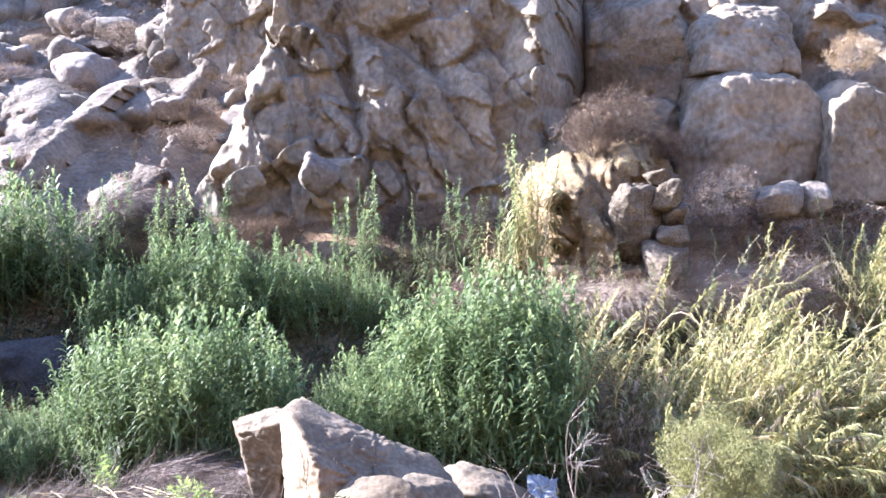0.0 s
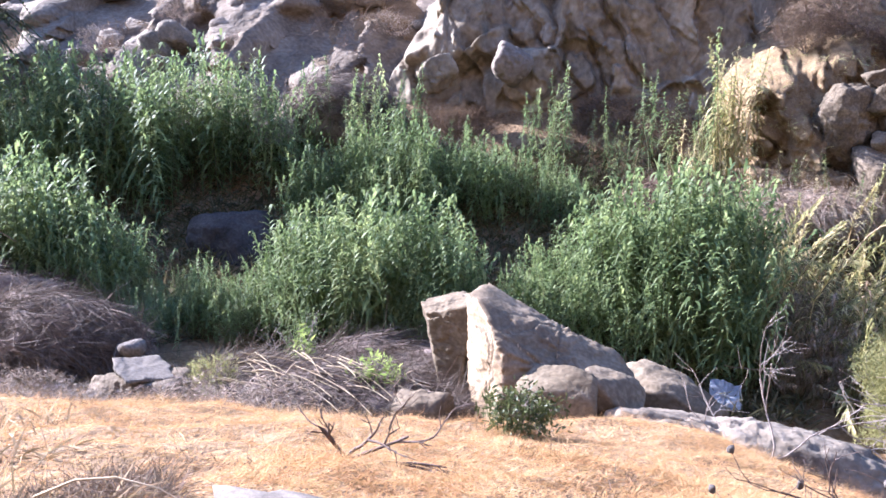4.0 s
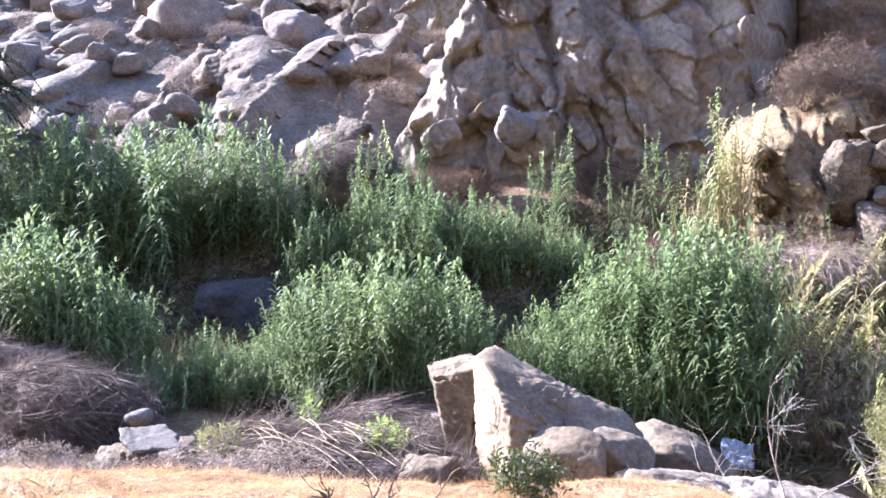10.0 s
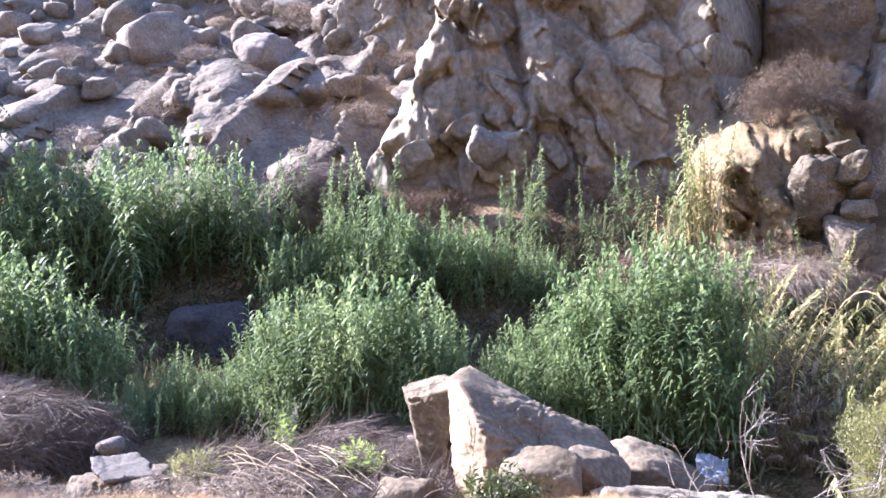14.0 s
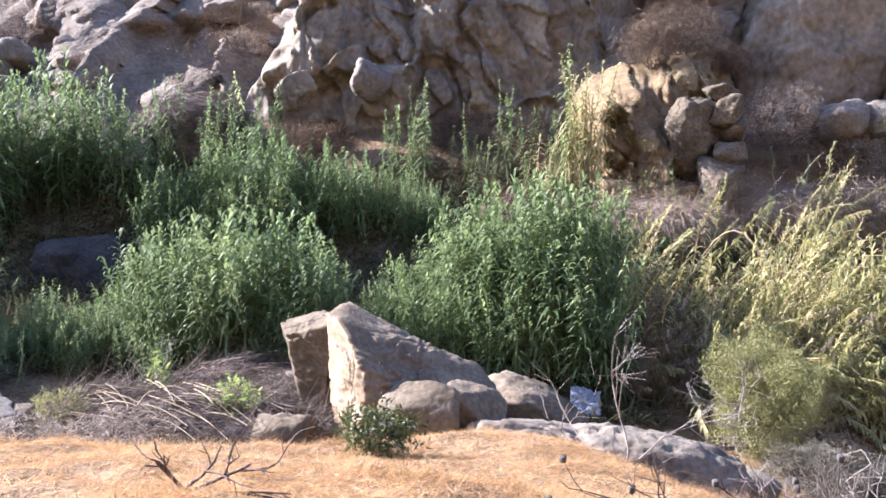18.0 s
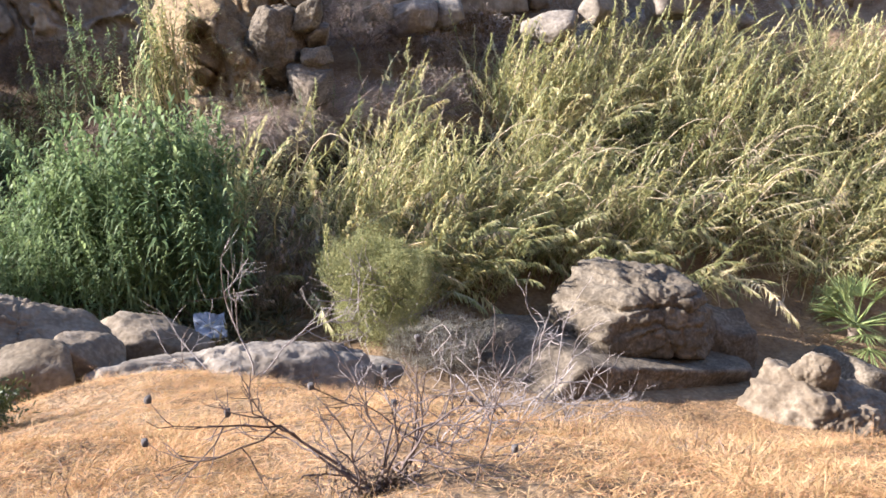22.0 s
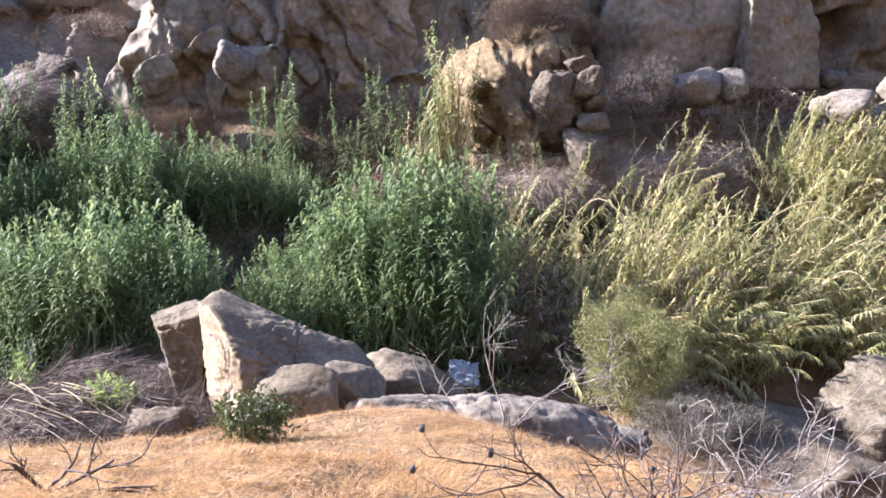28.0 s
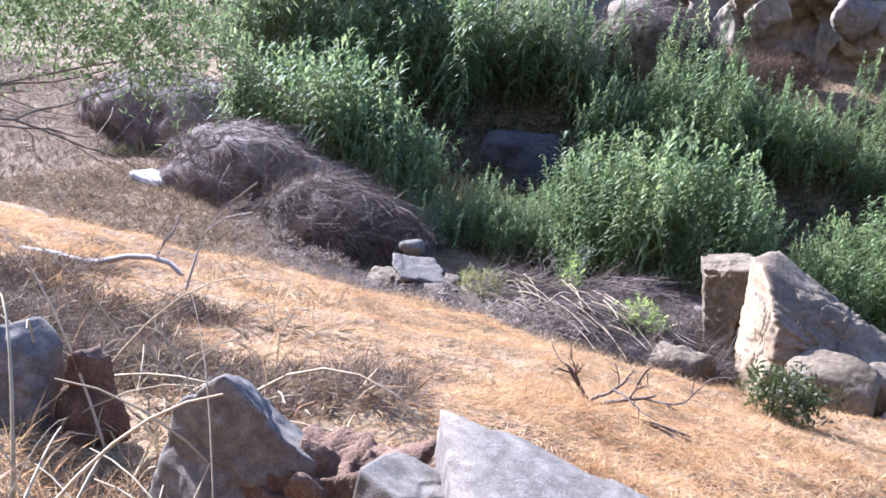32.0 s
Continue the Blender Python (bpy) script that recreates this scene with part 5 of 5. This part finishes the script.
def heap(label, at, size, seed, count=8000, drift=(0.9, -0.3, 0.0), turn=0, material=None):
    """A heap of dead reeds: a rough mound under loose straw."""
    top = new("dead_reed_heap")
    top.matrix_world = pose(*at, 0, 0, turn)
    tagged(top, label, "dead reeds", "heaps of dead reeds")
    r = RS(seed)
    d, f = ball(4)
    v = d * np.array(size)
    v = v * (1 + 0.2 * fbm(d * 2.5 + seed, 4, seed) + 0.05 * fbm(d * 14 + seed, 2, seed + 4))[:, None]
    part("mound", mesh_of("mound", v, f, [material or M_HEAP], smooth=True), top)
    pick = v[(v[:, 2] > -0.1)][r.randint(0, (v[:, 2] > -0.1).sum(), count)] * r.uniform(0.97, 1.06, (count, 1))
    way = r.normal(0, 0.5, (count, 3)) + np.array(drift)
    out = pick / np.array(size) ** 2
    out /= np.linalg.norm(out, axis=1, keepdims=True)
    way = way - out * (way * out).sum(1)[:, None] * 0.85
    g = blades(pick, way, r.uniform(0.3, 1.2, count), r.uniform(0.006, 0.019, count), r.uniform(-0.15, 0.3, count), side=r.normal(0, 1, (count, 3)))
    tagged(part("straw", mesh_of("straw", g[0], g[1], [material or M_HEAP], g[2]), top), kind="stuff")


heap("grey heap of dead reeds on the bank", (-9.6, 13.7, -3.2), (1.5, 1.0, 0.85), 31)
heap("large hazy heap of dead reeds", (-12.6, 15.2, -3.3), (2.7, 1.4, 1.2), 32)
heap("broad hazy heap of dead reeds under the tree", (-17.0, 17.2, -3.3), (3.0, 1.6, 1.5), 37)
heap("low heap of bleached dead reeds", (-4.4, 12.6, -3.25), (1.8, 1.1, 0.5), 33, 10000)
heap("dead reeds fallen beside the split boulder", (-3.6, 14.6, -3.5), (1.6, 1.2, 0.6), 34)
heap("brown heap of dead reeds below the cliff", (-7.9, 24.4, 0.35), (1.5, 1.0, 0.95), 35)
heap("pale straw hanging over the earth ledge", (3.9, 21.6, -1.05), (1.5, 0.9, 0.42), 38, 9000, drift=(0.3, -0.9, -0.3), material=M_STRAW)
heap("bleached straw over the rubble below the granite blocks", (6.6, 21.9, -0.9), (1.4, 0.9, 0.42), 39, 8000, drift=(0.6, -0.6, -0.1), material=M_STRAW)
heap("fallen dead reeds between the clumps", (1.2, 22.2, -1.2), (1.5, 1.0, 0.6), 36, material=M_TANGLE)


# ---- shrubs ----
def branching(seed, way, length, radius, depth, spread=0.5, kids=3, steps=5, wander=0.12, lift=0.0):
    """Tapering tubes of a branching twig; returns a Pile and the twigs' ends."""
    r = RS(seed)
    g, ends = Pile(), []

    def grow(p, d, ln, rad, left):
        pts = [p]
        for k in range(steps):
            d = d + r.normal(0, wander, 3) + np.array([0, 0, lift])
            d = d / np.linalg.norm(d)
            pts.append(pts[-1] + d * ln / steps)
        v, q = tube(np.array(pts), np.linspace(rad, rad * 0.55, steps + 1), 4 if rad > 0.008 else 3)
        g.add(v, None, q)
        ends.append(pts[-1])
        if left:
            for _ in range(kids):
                k = r.randint(2, steps + 1)
                grow(pts[k], d + r.normal(0, spread, 3), ln * r.uniform(0.5, 0.8), rad * 0.66, left - 1)

    for w, ln in zip(way, length):
        grow(np.zeros(3), np.array(w, float) / np.linalg.norm(w), ln, radius, depth)
    return g, np.array(ends)


def leafy(centre, size, count, leaf, seed, hollow=0.45, up=0.5, droop=0.2, width=0.35):
    r = RS(seed)
    d = r.normal(size=(count, 3))
    d /= np.linalg.norm(d, axis=1, keepdims=True)
    lump = np.maximum(0.4, 1 + 0.38 * fbm(d * 2.4 + seed, 3, seed))
    p = d * (lump * r.uniform(hollow, 1.0, count) ** 0.5)[:, None] * np.array(size) + np.array(centre)
    p = p[p[:, 2] > centre[2] - size[2] * 0.75]
    n = len(p)
    way = r.normal(0, 0.6, (n, 3)) + d[:n] * 0.3
    way[:, 2] += up
    return blades(p, way, leaf * r.uniform(0.6, 1.3, n), leaf * width * r.uniform(0.7, 1.2, n), droop * r.uniform(0.3, 1.6, n), side=r.normal(0, 1, (n, 3)), steps=2)


def shrub(name, label, at, size, seed, leaf_mat, leaves, leaf, twig_mat=None, category="shrub", reach=1.0, **kw):
    top = new(name)
    top.location = at
    tagged(top, label, category)
    r = RS(seed)
    ways = [(r.normal(0, 0.6), r.normal(0, 0.6), 1) for _ in range(6)]
    g, _ = branching(seed, ways, [size[2] * 1.1 * reach] * 6, 0.02 * size[2], 3, spread=0.6, kids=3)
    part("twig_tangle", g.mesh("twig_tangle", [twig_mat or M_TWIG], smooth=True), top)
    if leaves:
        v, t, q = leafy((0, 0, size[2]), size, leaves, leaf, seed, **kw)
        tagged(part("leaves", mesh_of("leaves", v, t, [leaf_mat], q), top), kind="stuff")
    return top


shrub("olive_shrub", "rounded olive-green shrub beside the bent reeds", (4.35, 14.5, gz(4.35, 14.5)), (0.85, 0.8, 0.95), 41, M_SHRUB, 60000, 0.045)
shrub("grey_shrub", "grey twiggy dry shrub below the olive shrub", (4.9, 13.5, gz(4.9, 13.5)), (0.95, 0.7, 0.5), 42, M_GREYLEAF, 26000, 0.034, width=0.2)
shrub("green_bush", "small dark green leafy bush in the golden grass", (-1.05, 8.6, gz(-1.05, 8.6) - 0.05), (0.42, 0.35, 0.24), 43, M_BUSH, 1500, 0.07, width=0.5, hollow=0.15)
shrub("lime_plant", "bright lime-green plant among the straw", (-3.55, 12.6, -3.0), (0.35, 0.3, 0.28), 44, M_LIME, 350, 0.12)
shrub("sapling", "thin green sapling in front of the reeds", (-5.05, 13.6, gz(-5.05, 13.6)), (0.16, 0.16, 0.55), 45, M_LIME, 160, 0.13)
shrub("olive_weed", "olive weeds beside the broken slab", (-6.0, 12.4, gz(-6.0, 12.4)), (0.45, 0.4, 0.35), 46, M_SHRUB, 1500, 0.1, width=0.15)
for at, size, seed in (((3.9, 24.6, 2.3), (0.9, 0.6, 0.75), 47), ((4.7, 25.2, 2.7), (1.1, 0.7, 0.8), 57), ((5.7, 25.0, 2.2), (0.8, 0.6, 0.5), 59)):
    shrub("cliff_brush", "tangled grey dead brush hanging on the cliff", at, size, seed, M_TANGLE, 5000, 0.2, M_TWIG_BROWN, reach=0.9, width=0.06, up=-0.1, hollow=0.1)
shrub("cliff_brush", "brown dry brush below the granite blocks", (6.9, 23.6, 0.4), (1.0, 0.7, 0.8), 48, M_STRAW, 4000, 0.16, M_TWIG_BROWN, width=0.07)
shrub("cliff_brush", "pale dry brush on the granite blocks", (11.3, 26.2, 4.6), (0.7, 0.5, 0.6), 49, M_WEED, 3500, 0.16, M_TWIG, width=0.07)
shrub("cliff_brush", "dry brush in the gully", (6.2, 28.0, 5.0), (1.1, 0.8, 0.6), 50, M_WEED, 5000, 0.18, M_TWIG, width=0.07)


r = RS(55)
brush = shrub("dry_brush", "low brown dry brush on the rubble slope", (6.2, 22.4, gz(6.2, 22.4)), (0.7, 0.6, 0.5), 53, M_STRAW, 1500, 0.16, M_TWIG_BROWN, width=0.08)
tagged(brush, group="dry brush of the slopes")
for k in range(30):
    if k < 14:
        x, y = r.uniform(5.2, 15), r.uniform(21.8, 25.5)
    else:
        x, y = r.uniform(-26, -6.5), r.uniform(26, 38)
    o = copy_thing(brush, pose(x, y, float(hill_top(np.array([x]), np.array([y]))[0]) - 0.05, 0, 0, r.uniform(0, 360)))
    s = r.uniform(0.6, 1.5)
    o.scale = (s, s, s * r.uniform(0.7, 1.1))


for x, y in ((-5.6, 10.6), (-6.6, 11.0), (-7.6, 11.6), (-8.6, 11.9), (-6.1, 11.5), (-5.0, 11.4), (-9.8, 12.4), (-8.0, 10.6), (-10.6, 12.6), (-4.6, 11.6), (-11.4, 13.6), (-7.0, 10.2), (-9.2, 11.0)):
    o = copy_thing(brush, pose(x, y, gz(x, y) - 0.05, 0, 0, r.uniform(0, 360)))
    s = r.uniform(0.45, 0.8)
    o.scale = (s * 1.3, s * 1.3, s * 0.7)


def thorn(name, label, at, ways, lengths, seed, material, radius=0.012, pods=0, leaves=0, **kw):
    top = new(name)
    top.location = at
    tagged(top, label, "shrub")
    g, ends = branching(seed, ways, lengths, radius, 3, **kw)
    part("twig_tangle", g.mesh("twig_tangle", [material], smooth=True), top)
    r = RS(seed)
    for k in r.choice(len(ends), pods, replace=False) if pods else ():
        v, f = rock_arrays(300 + k, 3, faces=4, sharp=5, rough=0.1, grain=0.12, size=(0.015, 0.015, 0.018))
        part("seed_pod", mesh_of("seed_pod", v + ends[k], f, [M_POD], smooth=True), top)
    if leaves:
        p = ends[r.randint(0, len(ends), leaves)] * r.uniform(0.02, 0.45, (leaves, 1)) ** 1.3
        v, t, q = blades(p, r.normal(0, 1, (leaves, 3)), np.full(leaves, 0.03), np.full(leaves, 0.013), np.full(leaves, 0.2), steps=2)
        tagged(part("leaves", mesh_of("leaves", v, t, [M_TANGLE], q), top), kind="stuff")
    return top


thorn("bare_shrub", "bare thorny shrub with round dry seed pods", (1.2, 3.8, gz(1.2, 3.8) - 0.02), [(-1, 0.05, 0.35), (-0.8, 0.1, 0.7), (-0.15, 0.2, 1.0), (0.4, 0.1, 0.9), (0.9, 0.2, 0.5), (1, 0.1, 0.25), (-0.5, -0.2, 0.5), (0.2, -0.2, 0.6), (0.7, -0.1, 0.5)], [0.6, 0.4, 0.33, 0.36, 0.5, 0.55, 0.25, 0.25, 0.4], 73, M_TWIG_BROWN, 0.0095, 10, 1500, spread=0.6, wander=0.2, kids=3, lift=0.02)
thorn("dry_twigs", "pale leafless twigs at the edge of the slope", (2.55, 5.3, gz(2.55, 5.3) - 0.04), [(-0.8, 0.1, 0.7), (0.2, 0, 1), (0.9, 0, 0.6), (0.5, 0.2, 0.9), (-0.3, 0, 0.9), (1, 0.1, 0.3)], [0.5, 0.5, 0.6, 0.5, 0.5, 0.5], 62, M_TWIG, 0.008, spread=0.6, kids=3, wander=0.16)
thorn("dry_twigs", "pale leafless twigs above the flat ledge", (4.0, 7.4, gz(4.0, 7.4) - 0.04), [(-0.8, 0.1, 0.7), (0.2, 0, 1), (0.9, 0, 0.6), (-0.3, 0, 0.9)], [0.45, 0.5, 0.5, 0.45], 65, M_TWIG, 0.008, spread=0.6, kids=3, wander=0.16)
thorn("dry_twigs", "pale leafless twigs beside the grey outcrop", (1.5, 9.8, gz(1.5, 9.8) - 0.04), [(-0.8, 0.1, 0.6), (0.2, 0, 1), (0.8, 0, 0.5)], [0.8, 0.9, 0.8], 63, M_TWIG, 0.012, spread=0.6)
thorn("dry_twigs", "pale leafless twigs beside the bare shrub", (1.75, 4.6, gz(1.75, 4.6) - 0.04), [(-0.7, 0.1, 0.7), (0.2, 0, 1), (0.9, 0, 0.5), (0.5, 0.2, 0.9), (1, 0.1, 0.2)], [0.4, 0.45, 0.5, 0.45, 0.45], 66, M_TWIG, 0.007, spread=0.6, kids=3, wander=0.18)
thorn("dead_twigs", "dark dead twigs lying in the golden grass", (-1.7, 5.0, gz(-1.7, 5.0)), [(0.3, 0, 0.9), (-0.5, 0, 0.5), (1, 0, 0.3), (0.8, -0.2, 0.1)], [0.3, 0.25, 0.4, 0.5], 64, M_TWIG_BROWN, 0.014, spread=0.5, kids=2)

# a bleached fallen branch and loose canes by the concrete
limb = new("fallen_branch")
limb.location = (-4.4, 4.2, -0.42)
tagged(limb, "bleached bare branch lying over the golden grass", "branch")
for piece, pts, rad in (("limb", [(-1.5, 0.2, -0.36), (-1.0, 0.12, -0.25), (-0.7, 0.05, -0.2), (-0.45, 0.0, -0.13), (-0.2, 0.0, -0.02), (0.0, 0.0, 0.03), (0.15, 0.02, 0.03), (0.26, 0.02, -0.02)], 0.026),
                        ("side_branch", [(0.04, 0, 0.02), (0.1, 0.02, 0.16), (0.16, 0.03, 0.24), (0.22, 0.02, 0.36)], 0.014),
                        ("side_branch", [(0.3, 0.02, -0.1), (0.36, 0.03, 0.15), (0.5, 0.04, 0.45), (0.76, 0.05, 0.68)], 0.009),
                        ("side_branch", [(0.42, 0.03, 0.3), (0.55, 0.05, 0.42), (0.74, 0.06, 0.5)], 0.006)):
    v, q = tube(np.array(pts), np.linspace(rad, rad * 0.55, len(pts)), 8)
    part(piece, mesh_of(piece, v, [], [M_BLEACHED], q, smooth=True), limb)
r = RS(70)
for k in range(80):
    x, y = (r.uniform(-2.3, -0.9), r.uniform(1.4, 1.85)) if k % 2 else (r.uniform(-3.2, -1.2), r.uniform(1.9, 2.9))
    a = r.uniform(0, 6.28)
    ln = r.uniform(0.25, 0.95)
    up = r.uniform(0.3, 1.1)
    p0 = np.array([x, y, gz(x, y)])
    mid = p0 + np.array([math.cos(a) * ln * 0.5, math.sin(a) * ln * 0.3, up * ln * 0.8])
    end = p0 + np.array([math.cos(a) * ln, math.sin(a) * ln * 0.5, up * ln * r.uniform(0.4, 1.0)])
    u = np.linspace(0, 1, 7)[:, None]
    pts = p0 * (1 - u) ** 2 + 2 * mid * u * (1 - u) + end * u * u
    v, q = tube(pts, np.linspace(1.0, 0.4, 7) * r.uniform(0.003, 0.008), 4)
    tagged(new("dry_reed", mesh_of("dry_reed", v, [], [M_DEADCANE], q, smooth=True)), "thin dry stalk bent over the broken concrete", "dry reed", "dry stalks by the concrete")


# ---- palms and the tree ----
def palm(label, at, trunk, radius, fronds, length, seed, fan=False):
    top = new("palm")
    top.location = at
    tagged(top, label, "palm")
    r = RS(seed)
    pts = np.stack([np.zeros(6), np.zeros(6), np.linspace(0, trunk, 6)], -1)
    v, q = tube(pts, np.full(6, radius), 12)
    part("trunk", mesh_of("trunk", v, [], [M_BARK], q, smooth=True), top)
    for k in range(fronds):
        a, e = r.uniform(0, 6.283), r.uniform(-0.3, 1.35)
        d = np.array([math.cos(a) * math.cos(e), math.sin(a) * math.cos(e), math.sin(e)])
        u = np.linspace(0, 1, 9)[:, None]
        rib = np.array([0, 0, trunk]) + d * u * length * r.uniform(0.8, 1.1) - np.array([0, 0, 1]) * u ** 2 * length * (0.2 if fan else 0.85)
        g = Pile()
        v, q = tube(rib, np.linspace(0.03, 0.006, 9), 4)
        g.add(v, None, q)
        n = 22 if fan else 64
        s = np.full(n, 0.55) if fan else np.linspace(0.15, 1, n)
        base = np.stack([np.interp(s, u[:, 0], rib[:, c]) for c in range(3)], -1)
        side = np.cross(d, [0, 0, 1.0])
        side /= np.linalg.norm(side) + 1e-6
        sgn = np.where(np.arange(n) % 2, 1.0, -1.0)
        if fan:
            ang = np.linspace(-1.5, 1.5, n)
            way = d * np.cos(ang)[:, None] + side * np.sin(ang)[:, None]
        else:
            way = d * 0.7 + side * sgn[:, None] + np.array([0, 0, -0.15])
        v, t, q = blades(base, way + r.normal(0, 0.06, (n, 3)), np.full(n, length * (0.5 if fan else 0.27)) * (1 if fan else 1.3 - s), np.full(n, 0.035 if fan else 0.06), np.full(n, 0.25), steps=2)
        g.add(v, t, q)
        part("frond", g.mesh("frond", [M_FAN if fan else M_PALM]), top)
    if not fan:
        n = 900
        a = r.uniform(0, 6.283, n)
        p = np.stack([np.cos(a) * radius * 1.5, np.sin(a) * radius * 1.5, trunk * r.uniform(0.45, 1.0, n)], -1)
        way = np.stack([np.cos(a) * 0.5, np.sin(a) * 0.5, np.full(n, -1.0)], -1) + r.normal(0, 0.12, (n, 3))
        v, t, q = blades(p, way, r.uniform(0.4, 0.9, n), np.full(n, 0.05), np.full(n, 0.3), steps=2)
        tagged(part("skirt", mesh_of("skirt", v, t, [M_STRAW], q), top, "hanging skirt of dead brown fronds"), kind="stuff")
    return top


palm("dark feather palm with hanging fronds under the hillside", (-18.9, 23.6, gz(-18.9, 23.6)), 3.5, 0.28, 46, 3.9, 81)
palm("young green fan palm behind the pale boulder", (13.7, 13.6, gz(13.7, 13.6)), 0.25, 0.14, 22, 1.3, 82, fan=True)

tree = new("tree")
tree.location = (-13.5, 5.5, gz(-13.5, 5.5))
tagged(tree, "tree with bright feathery leaves hanging over the bank", "tree")
g, ends = branching(91, [(0.25, 0.9, 0.32), (0.15, 0.8, 0.3)], [4.4, 3.6], 0.028, 2, spread=0.35, kids=3)
part("trunk", g.mesh("trunk", [M_BARK], smooth=True), tree)
r = RS(92)
base_z = gz(-13.5, 5.5)
for centre, size, n in (((-12.2, 11.0, 0.2), (1.9, 1.5, 1.2), 9000), ((-13.2, 9.2, 0.4), (1.5, 1.4, 1.2), 5000), ((-10.3, 12.6, 1.6), (0.85, 0.6, 0.4), 1500)):
    d = r.normal(size=(n, 3))
    d /= np.linalg.norm(d, axis=1, keepdims=True)
    shape = np.maximum(0.25, 1 + 0.7 * fbm(d * 3.0 + n, 3, 92))
    p = d * (shape * r.uniform(0.3, 1.0, n) ** 0.5)[:, None] * size + np.array(centre) - np.array([-13.5, 5.5, base_z])
    v, t, q = blades(p, r.normal(0, 1, (n, 3)) + np.array([0, 0, -0.3]), r.uniform(0.07, 0.15, n), r.uniform(0.03, 0.06, n), np.full(n, 0.2), side=r.normal(0, 1, (n, 3)), steps=2)
    tagged(part("crown", mesh_of("crown", v, t, [M_TREE], q), tree), kind="stuff")
